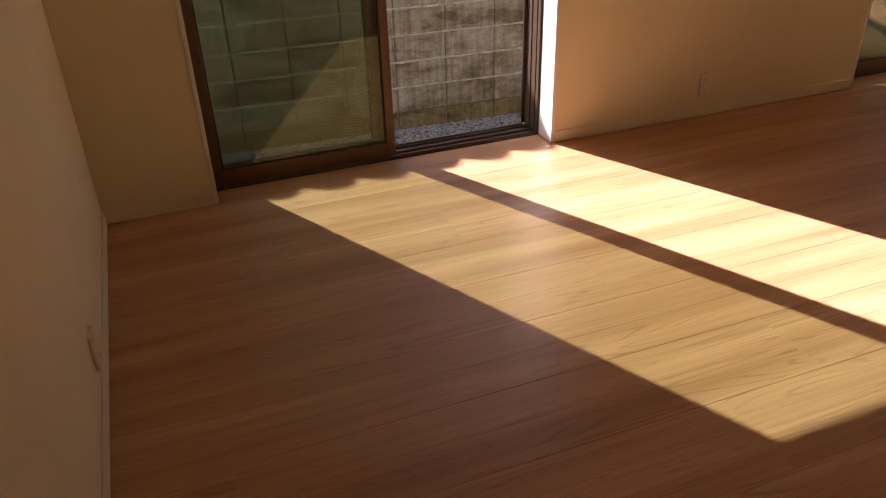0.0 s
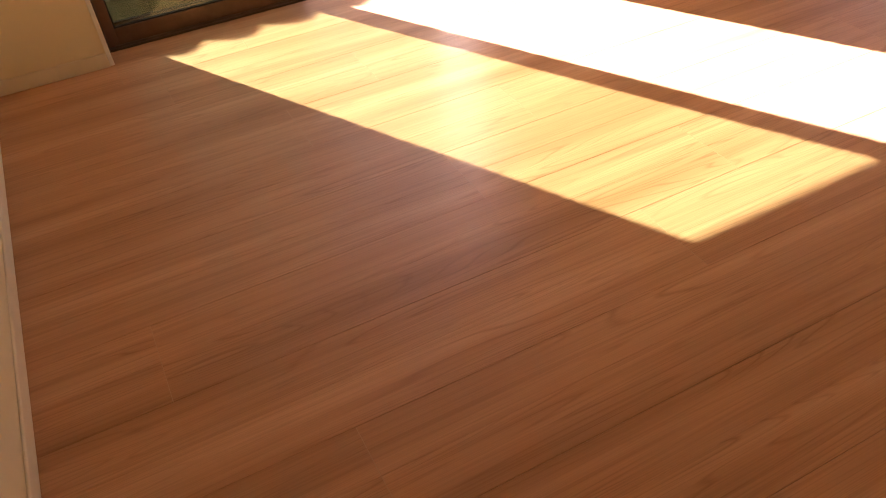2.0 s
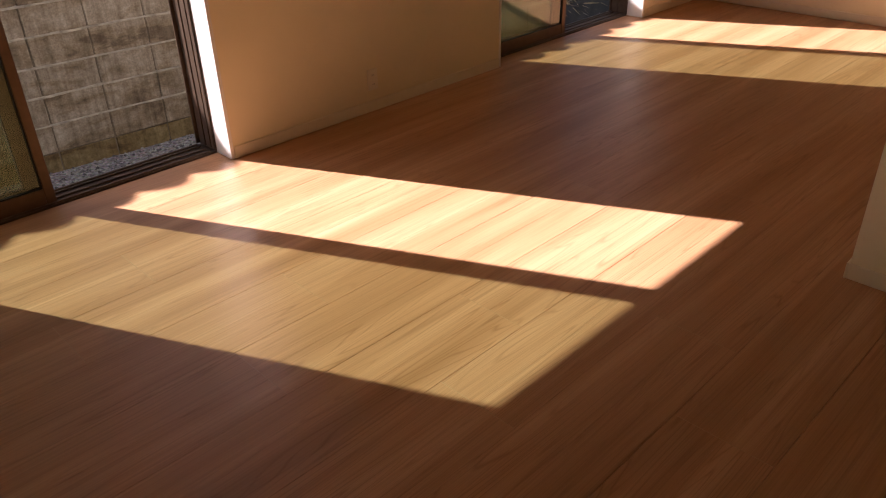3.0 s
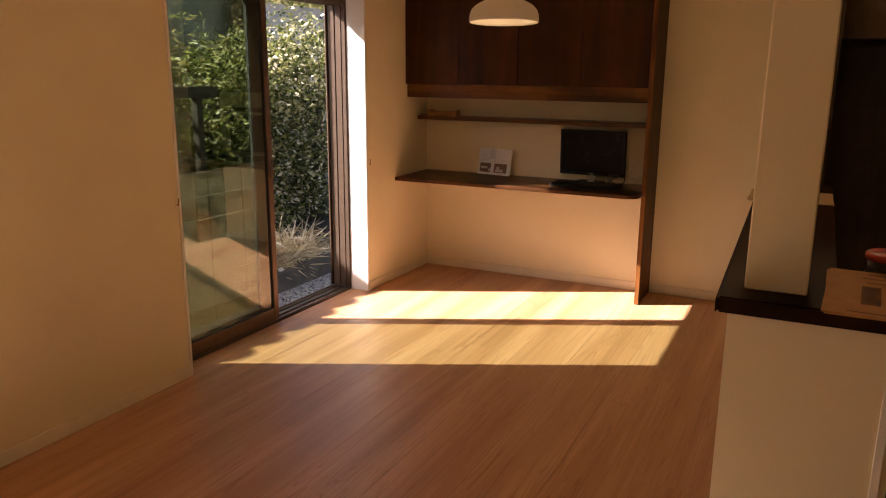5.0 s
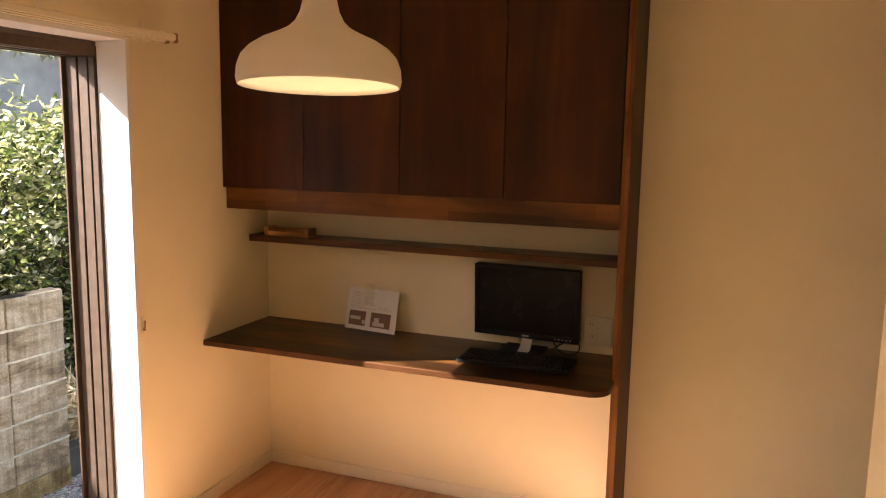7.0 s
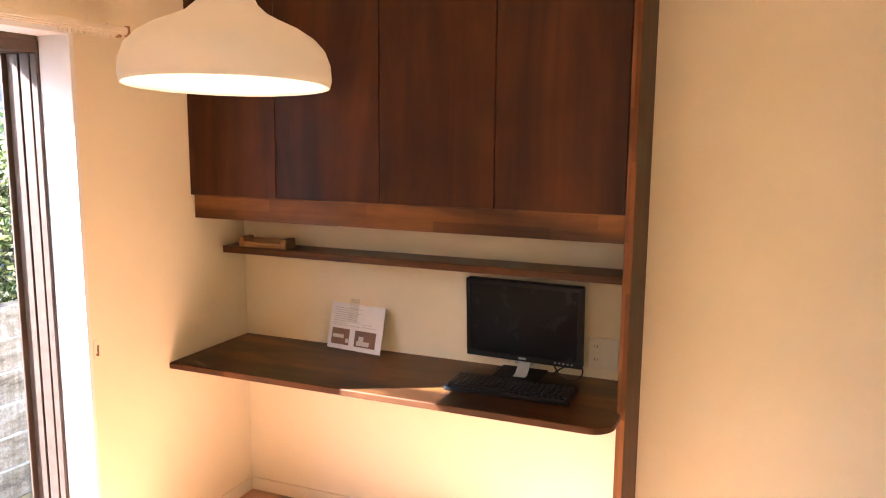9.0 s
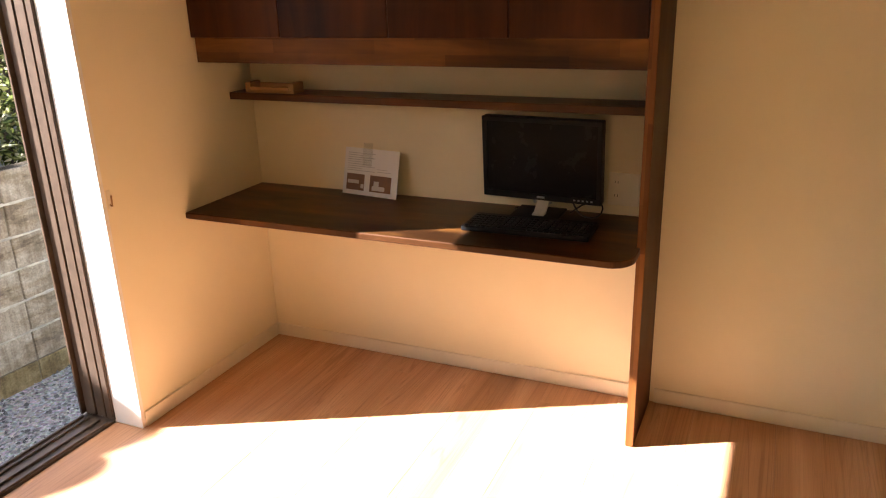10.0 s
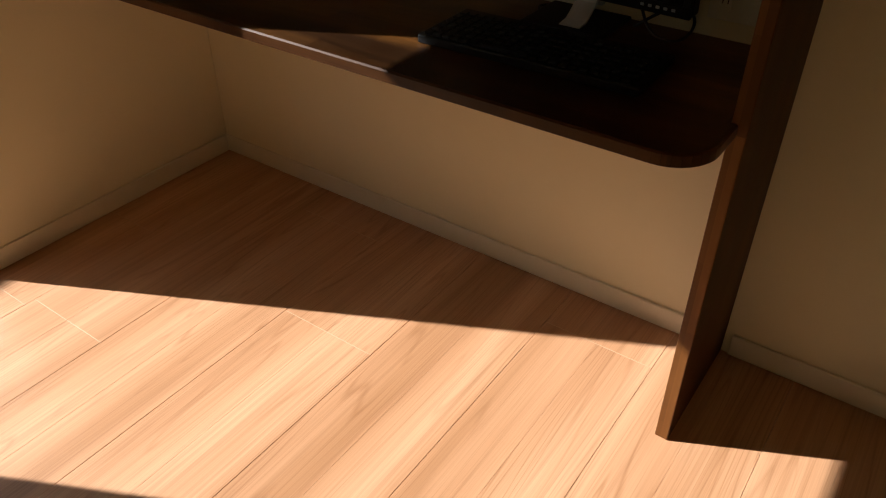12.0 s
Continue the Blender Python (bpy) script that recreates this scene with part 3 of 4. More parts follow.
# ---- plates on the walls ----
def outlet(name, at, normal, w, h, slots, label):
    """A wall plate at a point of the wall; normal: 'x+', 'x-', 'y-' or 'y+'."""
    s = 1 if normal[1] == "+" else -1
    o = empty(name, at, label, "outlet")
    def lay(x0, x1, z0, z1, d0, d1):
        if normal[0] == "x":
            a, b = sorted((at[0] + s * d0, at[0] + s * d1))
            return (a, b, at[1] + x0, at[1] + x1, at[2] + z0, at[2] + z1)
        a, b = sorted((at[1] + s * d0, at[1] + s * d1))
        return (at[0] + x0, at[0] + x1, a, b, at[2] + z0, at[2] + z1)
    part("plate", boxes(lay(-w / 2, w / 2, -h / 2, h / 2, 0.0003, 0.0115), bevel=0.003, seg=2), M_PLATE, o)
    for cx, cz in slots:
        part("socket", boxes(lay(cx - 0.012, cx + 0.012, cz - 0.016, cz + 0.016, 0.0115, 0.013), bevel=0.001), M_PLATE, o)
        part("slot", boxes(lay(cx - 0.006, cx - 0.0042, cz - 0.005, cz + 0.004, 0.013, 0.0134), lay(cx + 0.0042, cx + 0.006, cz - 0.005, cz + 0.004, 0.013, 0.0134)), M_HOLE, o, "dark socket slots")
    return o


outlet("wall_outlet", (0.0, -1.17, 0.165), "x+", 0.072, 0.12, [(0, 0.025), (0, -0.025)], "ivory wall outlet low on the cream wall")
outlet("wall_outlet", (3.06, 0.0, 0.18), "y-", 0.068, 0.115, [(0, 0.025), (0, -0.025)], "ivory wall outlet low between the windows")
outlet("wall_outlet", (BACK, -1.605, 0.845), "x-", 0.112, 0.12, [(0.026, 0.028), (0.026, -0.022)], "ivory double outlet plate above the desk")
outlet("wall_outlet", (5.62, KY2, 0.30), "y+", 0.072, 0.12, [(0, 0.025), (0, -0.025)], "ivory wall outlet low on the kitchen wall")

# ---- desk nook ----
PY0, PY1, PX = -1.716, -1.744, 6.345
panel = empty("side_panel", (6.515, -1.74, 0), "dark-stained upright wooden panel beside the desk", "panel")
part("board", boxes((PX + 0.004, BACK - 0.0005, PY1, PY0, 0.0015, CEIL - 0.001)), M_SIDE, panel)
part("front_edge", boxes((PX, PX + 0.004, PY1, PY0, 0.0015, CEIL - 0.001), bevel=0.0015), M_EDGE, panel, "brown front edge, toned lighter for bounced light")

desk = empty("desk", (6.435, -0.86, 0.747), "dark-stained built-in wooden desk top fixed between wall and panel", "desk")
bm = bmesh.new()
R, DX = 0.075, 6.192
cx, cy = DX + R, PY0 - 0.008 + R
pts = [(BACK - 0.0005, -0.0005), (DX, -0.0005)] + [(cx - R * math.cos(a), cy - R * math.sin(a)) for a in [math.pi / 2 * k / 8 for k in range(9)]] + [(PX - 0.001, PY0 - 0.008), (PX - 0.001, PY0 + 0.001), (BACK - 0.0005, PY0 + 0.001)]
f = bm.faces.new([bm.verts.new((x, y, 0.722)) for x, y in pts])
ext = bmesh.ops.extrude_face_region(bm, geom=[f])
bmesh.ops.translate(bm, verts=[v for v in ext["geom"] if isinstance(v, bmesh.types.BMVert)], vec=(0, 0, 0.025))
part("top", bm, M_DARK_Y, desk)
bm = bmesh.new()
rim = pts[1:-2]
for (xa, ya), (xb, yb) in zip(rim, rim[1:]):
    d = Vector((xb - xa, yb - ya, 0)).normalized()
    nx, ny = d.y * 0.004, -d.x * 0.004
    ring = [bm.verts.new(p) for p in ((xa, ya, 0.7222), (xa + nx, ya + ny, 0.725), (xa + nx, ya + ny, 0.744), (xa, ya, 0.7468))]
    ring2 = [bm.verts.new(p) for p in ((xb, yb, 0.7222), (xb + nx, yb + ny, 0.725), (xb + nx, yb + ny, 0.744), (xb, yb, 0.7468))]
    for k in range(3):
        bm.faces.new((ring[k], ring[k + 1], ring2[k + 1], ring2[k]))
part("front_edge", bm, M_EDGE_Y, desk, "brown wooden front edge")

shelf = empty("wall_shelf", (6.611, -0.86, 1.15), "thin dark-stained wooden wall shelf above the desk", "shelf")
part("board", boxes((6.539, BACK - 0.0005, PY0 + 0.001, -0.0005, 1.138, 1.166)), M_DARK_Y, shelf)
part("front_edge", boxes((6.535, 6.539, PY0 + 0.001, -0.0005, 1.138, 1.166), bevel=0.001), M_EDGE_Y, shelf, "brown front edge")

cab = empty("wall_cabinet", (6.515, -0.86, 1.305), "dark-stained wooden wall cabinet with four flat doors, closed", "cabinet")
part("body", boxes((6.373, BACK - 0.0005, PY0 + 0.001, -0.012, 1.405, CEIL - 0.002)), M_DARK_Z, cab)
part("light_rail", boxes((6.357, BACK - 0.001, PY0 + 0.001, -0.012, 1.305, 1.402), bevel=0.001), M_DARK_Y, cab, "dark strip below the doors")
seams = [-0.002, -0.411, -0.849, -1.279, PY0 + 0.001]
for a, b in zip(seams, seams[1:]):
    part("door", boxes((6.345, 6.3715, b + 0.0018, a - 0.0018, 1.398, CEIL - 0.012), bevel=0.0018), M_DARK_Z, cab)


def monitor():
    o = empty("monitor", (6.615, -1.31, 0.747), "black flat computer monitor on a silver stand, switched off", "monitor")
    m = Matrix.Translation((6.62, -1.312, 0.95)) @ Matrix.Rotation(radians(-3.0), 4, "Z") @ Matrix.Rotation(radians(-3), 4, "Y")
    def piece(name, bm, mat, parent, label=""):
        bmesh.ops.transform(bm, matrix=m, verts=bm.verts[:])
        return part(name, bm, mat, parent, label)
    w, h, e = 0.228, 0.153, 0.017
    case = piece("housing", boxes((-0.004, 0.03, -w, w, -h, h), (0.03, 0.05, -w * 0.7, w * 0.7, -h * 0.7, h * 0.7), bevel=0.005, seg=2), M_BLACK, o)
    piece("bezel", boxes((-0.012, -0.004, -w, w, h - e, h), (-0.012, -0.004, -w, w, -h, -h + e + 0.006), (-0.012, -0.004, -w, -w + e, -h + e + 0.006, h - e), (-0.012, -0.004, w - e, w, -h + e + 0.006, h - e), bevel=0.0015), M_BLACK, o)
    piece("screen", boxes((-0.0065, -0.0042, -w + e, w - e, -h + e + 0.006, h - e)), M_SCREEN, o, "dark glossy screen")
    piece("maker_mark", boxes((-0.0126, -0.012, -0.016, 0.014, -h + 0.008, -h + 0.016)), M_SILVER, o, "small silver mark")
    for k in range(5):
        piece("button", boxes((-0.0132, -0.012, -w + 0.03 + k * 0.016, -w + 0.038 + k * 0.016, -h + 0.010, -h + 0.016), bevel=0.0008), M_SILVER, o, "small silver button")
    bm = bmesh.new()
    box(bm, 6.645, 6.66, -1.345, -1.275, 0.775, 0.95, 0.004, 2)
    part("neck", bm, M_SILVER, o, "silver stand neck")
    bm = bmesh.new()
    box(bm, 6.525, 6.675, -1.40, -1.22, 0.7475, 0.758, 0.004, 2)
    part("foot", bm, M_BLACK, o)
    bm = bmesh.new()
    prof = [(6.545, 0.760), (6.575, 0.764), (6.612, 0.790), (6.647, 0.84)]
    for (xa, za), (xb, zb) in zip(prof, prof[1:]):
        q = [bm.verts.new(p) for p in ((xa, -1.345, za), (xa, -1.30, za), (xb, -1.30, zb), (xb, -1.345, zb))]
        bm.faces.new(q)
    bmesh.ops.remove_doubles(bm, verts=bm.verts[:], dist=0.0005)
    bmesh.ops.solidify(bm, geom=bm.faces[:], thickness=-0.006)
    part("stand_front", bm, M_SILVER, o, "curved silver front of the stand")


monitor()


def keyboard():
    m = Matrix.Translation((6.421, -1.333, 0.7475)) @ Matrix.Rotation(radians(1.5), 4, "Z")
    o = empty("keyboard", (6.421, -1.333, 0.7475), "flat black computer keyboard on the desk", "keyboard")
    def piece(name, bm, parent, label=""):
        bmesh.ops.transform(bm, matrix=m, verts=bm.verts[:])
        return part(name, bm, M_BLACK, parent, label)
    piece("case", boxes((-0.088, 0.088, -0.225, 0.225, 0, 0.018), bevel=0.004, seg=2), o)
    for row in range(6):
        y, x = 0.212, -0.074 + row * 0.0245
        while y > -0.205:
            k = 0.0185
            if row == 0 and -0.01 < y < 0.10:
                k = 0.105
            k = min(k, y + 0.215)
            piece("key", boxes((x - 0.0085, x + 0.0085, y - k + 0.0015, y, 0.018, 0.0245), bevel=0.0015), o)
            y -= k + 0.0012
    piece("stripe", boxes((-0.0884, -0.080, 0.205, 0.222, 0.0181, 0.0186)), o)


keyboard()


def cable(name, points, r, label, category):
    cu = bpy.data.curves.new(name, "CURVE")
    cu.dimensions, cu.bevel_depth, cu.bevel_resolution = "3D", r, 3
    sp = cu.splines.new("NURBS")
    sp.points.add(len(points) - 1)
    for p, q in zip(sp.points, points):
        p.co = (*q, 1)
    sp.use_endpoint_u, sp.order_u = True, 4
    cu.materials.append(M_CABLE)
    return tagged(new(name, cu), label, category)


cable("monitor_cable", [(6.655, -1.42, 0.80), (6.625, -1.45, 0.754), (6.6, -1.49, 0.751), (6.605, -1.53, 0.751), (6.635, -1.545, 0.775), (6.655, -1.53, 0.80), (6.655, -1.49, 0.805), (6.645, -1.45, 0.775), (6.64, -1.42, 0.751)], 0.003, "thin black cable looped behind the monitor", "cable")
cable("monitor_cable", [(6.64, -1.36, 0.751), (6.605, -1.25, 0.751), (6.615, -1.21, 0.751), (6.645, -1.20, 0.754), (6.665, -1.24, 0.751), (6.655, -1.30, 0.751)], 0.003, "thin black cable lying on the desk", "cable")


def brochure():
    o = empty("brochure_sheet", (6.635, -0.58, 0.748), "white printed sheet with two photos leaning in an acrylic holder", "brochure")
    m = Matrix.Translation((6.625, -0.578, 0.7485)) @ Matrix.Rotation(radians(-7), 4, "Z") @ Matrix.Rotation(radians(14), 4, "Y")
    def piece(name, bm, mat, label=""):
        bmesh.ops.transform(bm, matrix=m, verts=bm.verts[:])
        return part(name, bm, mat, o, label)
    piece("sheet", boxes((-0.001, 0.001, -0.135, 0.135, 0, 0.192)), M_PAPER)
    piece("photo", boxes((-0.0014, -0.001, 0.028, 0.118, 0.018, 0.085)), M_PHOTO, "brown interior photo")
    piece("photo", boxes((-0.0014, -0.001, -0.105, 0.000, 0.018, 0.085)), M_PHOTO, "brown interior photo")
    for r in ((0.055, 0.112, 0.045, 0.060), (0.030, 0.045, 0.028, 0.045), (-0.075, -0.012, 0.024, 0.042), (-0.045, -0.020, 0.042, 0.062)):
        piece("photo_detail", boxes((-0.0017, -0.0014, *r)), M_PHOTO2, "pale furniture in the photo")
    for k in range(9):
        piece("text_line", boxes((-0.0014, -0.001, -0.02 + 0.045 * (k % 3 == 1) + 0.02 * (k % 2), 0.118, 0.098 + 0.009 * k, 0.1002 + 0.009 * k)), M_INK, "grey line of small print")
    for k in range(2):
        piece("text_line", boxes((-0.0014, -0.001, -0.10 + 0.02 * k, -0.03, 0.100 + 0.010 * k, 0.1022 + 0.010 * k)), M_INK, "grey line of small print")
    piece("tab", boxes((-0.0022, -0.0014, -0.002, 0.045, 0.12, 0.215)), M_ACRYL, "clear acrylic tab")
    piece("holder", boxes((0.0012, 0.003, -0.137, 0.137, 0.0, 0.19), (-0.012, 0.003, -0.137, 0.137, -0.0012, 0.0)), M_ACRYL, "clear acrylic holder")


brochure()

tray = empty("wooden_tray", (6.585, -0.19, 1.166), "small pale wooden tray on the wall shelf", "tray")
part("base", boxes((6.547, 6.62, -0.31, -0.075, 1.1665, 1.176), bevel=0.001), M_TRAY, tray)
part("front_rail", boxes((6.547, 6.557, -0.285, -0.10, 1.176, 1.190), bevel=0.001), M_TRAY, tray)
part("back_rail", boxes((6.61, 6.62, -0.285, -0.10, 1.176, 1.200), bevel=0.001), M_TRAY, tray)
for ya, yb in ((-0.31, -0.285), (-0.10, -0.075)):
    part("end_block", boxes((6.547, 6.62, ya, yb, 1.176, 1.208), bevel=0.002), M_TRAY, tray)


# ---- pendant lamp ----
def lean(bm, pivot):
    """The lamp hangs slightly out of true."""
    m = Matrix.Translation(pivot) @ Matrix.Rotation(radians(3.0), 4, Vector((-0.38, 0.92, 0))) @ Matrix.Translation(-Vector(pivot))
    bmesh.ops.transform(bm, matrix=m, verts=bm.verts[:])
    return bm


def pendant(x, y, rim):
    o = empty("pendant_lamp", (x, y, rim), "white enamel bell-shaped pendant lamp", "lamp")
    outer = [(0.97 * r, z) for r, z in ((0.165, 0.0), (0.168, 0.012), (0.166, 0.035), (0.158, 0.056), (0.142, 0.073), (0.118, 0.088), (0.090, 0.100), (0.066, 0.112), (0.050, 0.126), (0.040, 0.146), (0.034, 0.172), (0.031, 0.205), (0.027, 0.222), (0.010, 0.228))]
    inner = [(max(r - 0.003, 0.006), z - (0.003 if z > 0.05 else 0)) for r, z in outer]
    bm = lathe(list(reversed(inner)) + outer)
    bmesh.ops.translate(bm, verts=bm.verts[:], vec=(x, y, rim))
    part("shade", lean(bm, (x, y, rim + 0.2)), M_LAMP, o, "matt white enamel shade", smooth=True)
    part("cord", tube(bmesh.new(), (x, y, rim + 0.225), (x, y, CEIL - 0.03), 0.0035, sides=10), M_LAMP, o, "white cord")
    bm = lathe([(0.001, -0.03), (0.045, -0.03), (0.055, -0.022), (0.055, -0.0005)])
    bmesh.ops.translate(bm, verts=bm.verts[:], vec=(x, y, CEIL))
    part("ceiling_rose", bm, M_LAMP, o, smooth=True)
    bm = lathe([(0.001, 0.035), (0.018, 0.040), (0.030, 0.060), (0.030, 0.078), (0.020, 0.100), (0.016, 0.125)], 20)
    bmesh.ops.translate(bm, verts=bm.verts[:], vec=(x, y, rim))
    part("bulb", bm, M_BULB, o, "glowing warm bulb", smooth=True)


pendant(4.9375, -1.309, 1.7195)


# ---- kitchen things ----
def bulb_lamp(x, y, z):
    o = empty("pendant_lamp", (x, y, z), "small copper pendant over the counter with glowing globe bulbs", "lamp")
    bm = lathe([(0.012, 0.095), (0.05, 0.085), (0.10, 0.05), (0.105, 0.042), (0.098, 0.044), (0.05, 0.076), (0.012, 0.085)], 28)
    bmesh.ops.translate(bm, verts=bm.verts[:], vec=(x, y, z))
    part("shade", bm, M_COPPER, o, "pinkish copper shade", smooth=True)
    part("cord", tube(bmesh.new(), (x, y, z + 0.085), (x, y, CEIL - 0.0005), 0.004), M_CABLE, o)
    for dy in (0.045, -0.012):
        bm = bmesh.new()
        bmesh.ops.create_uvsphere(bm, u_segments=16, v_segments=10, radius=0.028, matrix=Matrix.Translation((x, y + dy * 1.5, z + 0.012)))
        part("globe", bm, M_GLOBE, o, "glowing globe bulb", smooth=True)


M_COPPER = plain("copper_shade", (0.55, 0.32, 0.24), 0.4, 0.3, vary=0.1)
bulb_lamp(4.0, -2.655, 1.735)
kc = empty("kitchen_cabinet", (5.7, -3.4, 1.5), "light brown kitchen wall cabinet", "cabinet")
part("body", boxes((5.52, 5.862, -4.2, -2.737, 1.66, CEIL - 0.003), bevel=0.002), M_KITCHEN, kc)
for k in range(3):
    part("door", boxes((5.50, 5.5195, -4.2 + k * 0.5 + 0.002, -4.2 + k * 0.5 + 0.496, 1.655, CEIL - 0.005), bevel=0.002), M_KITCHEN, kc)

fr = empty("niche_frame", (KX0, -3.15, 0.45), "white wooden frame lining the niche", "frame")
n0, n1 = NICHE
part("lining", boxes((KX0 - 0.006, KX0 + 0.266, n1 - 0.002, n1 + 0.014, 0.032, 0.918), (KX0 - 0.006, KX0 + 0.266, n0, n0 + 0.016, 0.032, 0.918), (KX0 - 0.006, KX0 + 0.266, n0 + 0.016, n1 - 0.002, 0.902, 0.918), (KX0 - 0.006, KX0 + 0.266, n0 + 0.016, n1 - 0.002, 0.032, 0.048), bevel=0.001), M_WHITE, fr)
part("shelf", boxes((KX0 + 0.004, KX0 + 0.262, n0 + 0.017, n1 - 0.003, 0.462, 0.478), bevel=0.001), M_WHITE, fr)
part("glass_shelf", boxes((KX0 + 0.03, KX0 + 0.262, n0 + 0.017, n1 - 0.003, 0.706, 0.712)), M_ACRYL, fr, "clear glass shelf")
# the glint along the glass edge, laid on as a silver strip
part("shelf_edge", boxes((KX0 + 0.0265, KX0 + 0.0298, n0 + 0.017, n1 - 0.003, 0.7055, 0.7125), bevel=0.0008), M_SILVER, fr, "silver strip for the bright line on the glass shelf's edge")


def gift_box(y, z, mats, rows):
    """A carton wrapped in a knobbly dark pattern, with a plain band for its lettering."""
    o = empty("gift_box", (KX0 + 0.1, y, z), "dark brown patterned gift box in the niche", "box", group="gift boxes in the niche")
    part("carton", boxes((KX0 + 0.055, KX0 + 0.20, y - 0.16, y + 0.16, z, z + 0.010 + 0.047 * rows), bevel=0.003), mats[0], o)
    for i in range(7):
        for k in range(rows):
            a, b = y - 0.154 + i * 0.0445, z + 0.007 + k * 0.047
            if rows > 2 and i in (2, 3, 4, 5) and k == 2:
                continue
            part("spot", boxes((KX0 + 0.0505, KX0 + 0.055, a + 0.006, a + 0.037, b + 0.006, b + 0.040), bevel=0.0020), mats[1 + (i + k) % 2], o, "raised printed square")
    return o


gift_box(-3.062, 0.4785, (M_BOX, M_BOX2, M_BOX3), 4)
gift_box(-3.062, 0.7125, (M_BOX, M_BOX2, M_BOX3), 1)
word = bpy.data.curves.new("gift_word", "FONT")
word.body, word.size, word.extrude, word.align_x, word.align_y = "Gifts", 0.037, 0.0006, "CENTER", "CENTER"
word.materials.append(M_PAPER)
wo = new("lettering", word)
wo.matrix_world = Matrix.Translation((KX0 + 0.0535, -3.043, 0.606)) @ Matrix(((0, 0, -1, 0), (-1, 0, 0, 0), (0, 1, 0, 0), (0, 0, 0, 1)))
wo.parent = bpy.data.objects["gift_box"]
wo.matrix_parent_inverse = wo.parent.matrix_basis.inverted()

TOP = 1.0686


def leaflet(x, y, turn, tilt, mats, label, lx=0.148, ly=0.105):
    """Three loose sheets with a printed picture and lines of small print."""
    o = empty("leaflet", (x, y, TOP), label, "leaflet", group="leaflets on the counter")
    m = Matrix.Translation((x, y, TOP + 0.0008 + lx * math.sin(radians(tilt)))) @ Matrix.Rotation(radians(turn), 4, "Z") @ Matrix.Rotation(radians(-tilt), 4, "Y")
    def piece(name, rows, mat, more=0.0, tag=""):
        bm = boxes(*rows)
        bmesh.ops.transform(bm, matrix=m @ Matrix.Rotation(radians(more), 4, "Z"), verts=bm.verts[:])
        part(name, bm, mat, o, tag)
    for k in range(3):
        piece("sheet", [(-lx, lx, -ly, ly, k * 0.0016, k * 0.0016 + 0.0014)], mats[0], 1.2 * (2 - k))
    piece("picture", [(-0.75 * lx, -0.1 * lx, -0.80 * ly, -0.15 * ly, 0.0047, 0.0050), (-0.55 * lx, 0.25 * lx, 0.05 * ly, 0.38 * ly, 0.0047, 0.0050)], mats[1], 0, "darker printed picture")
    for k in range(4):
        piece("text_line", [(0.42 * lx + 0.03 * k, 0.42 * lx + 0.03 * k + 0.007, -0.8 * ly, (0.3 + 0.1 * (k % 2)) * ly, 0.0047, 0.0050)] if 0.42 * lx + 0.03 * k + 0.01 < lx else [(-0.9 * lx, -0.86 * lx, -0.5 * ly, 0.6 * ly, 0.0047, 0.0050)], mats[1], 0, "brown line of small print")


leaflet(3.165, -2.848, -3, 3, (M_ORANGE, M_EDGE), "orange-brown printed leaflets on the dark counter")
leaflet(3.170, -3.075, -2, 1, (M_ORANGE, M_EDGE), "orange-brown printed leaflets on the dark counter")
leaflet(4.450, -2.628, 180, 0, (M_CREAM, M_EDGE), "cream printed sheets lying across the dark counter", 0.134, 0.136)
jar = empty("glass_jar", (3.357, -2.868, TOP), "small glass jar with a red lid", "jar")
bm = lathe([(0.001, 0.0005), (0.044, 0.0005), (0.048, 0.006), (0.048, 0.040), (0.043, 0.046)], 24)
bmesh.ops.translate(bm, verts=bm.verts[:], vec=(3.357, -2.868, TOP))
part("glass", bm, M_ACRYL, jar, smooth=True)
bm = lathe([(0.046, 0.043), (0.051, 0.044), (0.051, 0.056), (0.047, 0.059), (0.001, 0.060)], 24)
bmesh.ops.translate(bm, verts=bm.verts[:], vec=(3.357, -2.868, TOP))
part("lid", bm, M_RED, jar, "red lid", smooth=True)

# ---- outside ----
solid("ground", boxes((-300, 300, -300, 300, GROUND - 0.3, GROUND)), M_GRAVEL, "bluish grey gravel ground outside", "ground", "structure")
rng = np.random.default_rng(3)


def gravel_bits(n, x0, x1, y0, y1):
    verts, faces = [], []
    corner = np.array([(1, 0, 0), (-1, 0, 0), (0, 1, 0), (0, -1, 0), (0, 0, 0.8), (0, 0, -0.8)], float)
    tri = [(0, 2, 4), (2, 1, 4), (1, 3, 4), (3, 0, 4), (2, 0, 5), (1, 2, 5), (3, 1, 5), (0, 3, 5)]
    for k in range(n):
        c = np.array((rng.uniform(x0, x1), rng.uniform(y0, y1), GROUND + 0.004))
        a, s = rng.uniform(0, 6.28), rng.uniform(0.007, 0.017) * rng.uniform(0.6, 1.3, 3)
        p = corner * s * rng.uniform(0.75, 1.2, (6, 1))
        r = np.array(((math.cos(a), -math.sin(a), 0), (math.sin(a), math.cos(a), 0), (0, 0, 1)))
        verts += (p @ r.T + c).tolist()
        faces += [tuple(i + 6 * k for i in t) for t in tri]
    me = bpy.data.meshes.new("gravel")
    me.from_pydata(verts, [], faces)
    me.materials.append(M_STONES)
    return tagged(new("gravel", me), "loose bluish grey gravel along the house", "gravel", kind="stuff")


gravel_bits(9000, 0.2, 8.6, 0.31, 2.3)

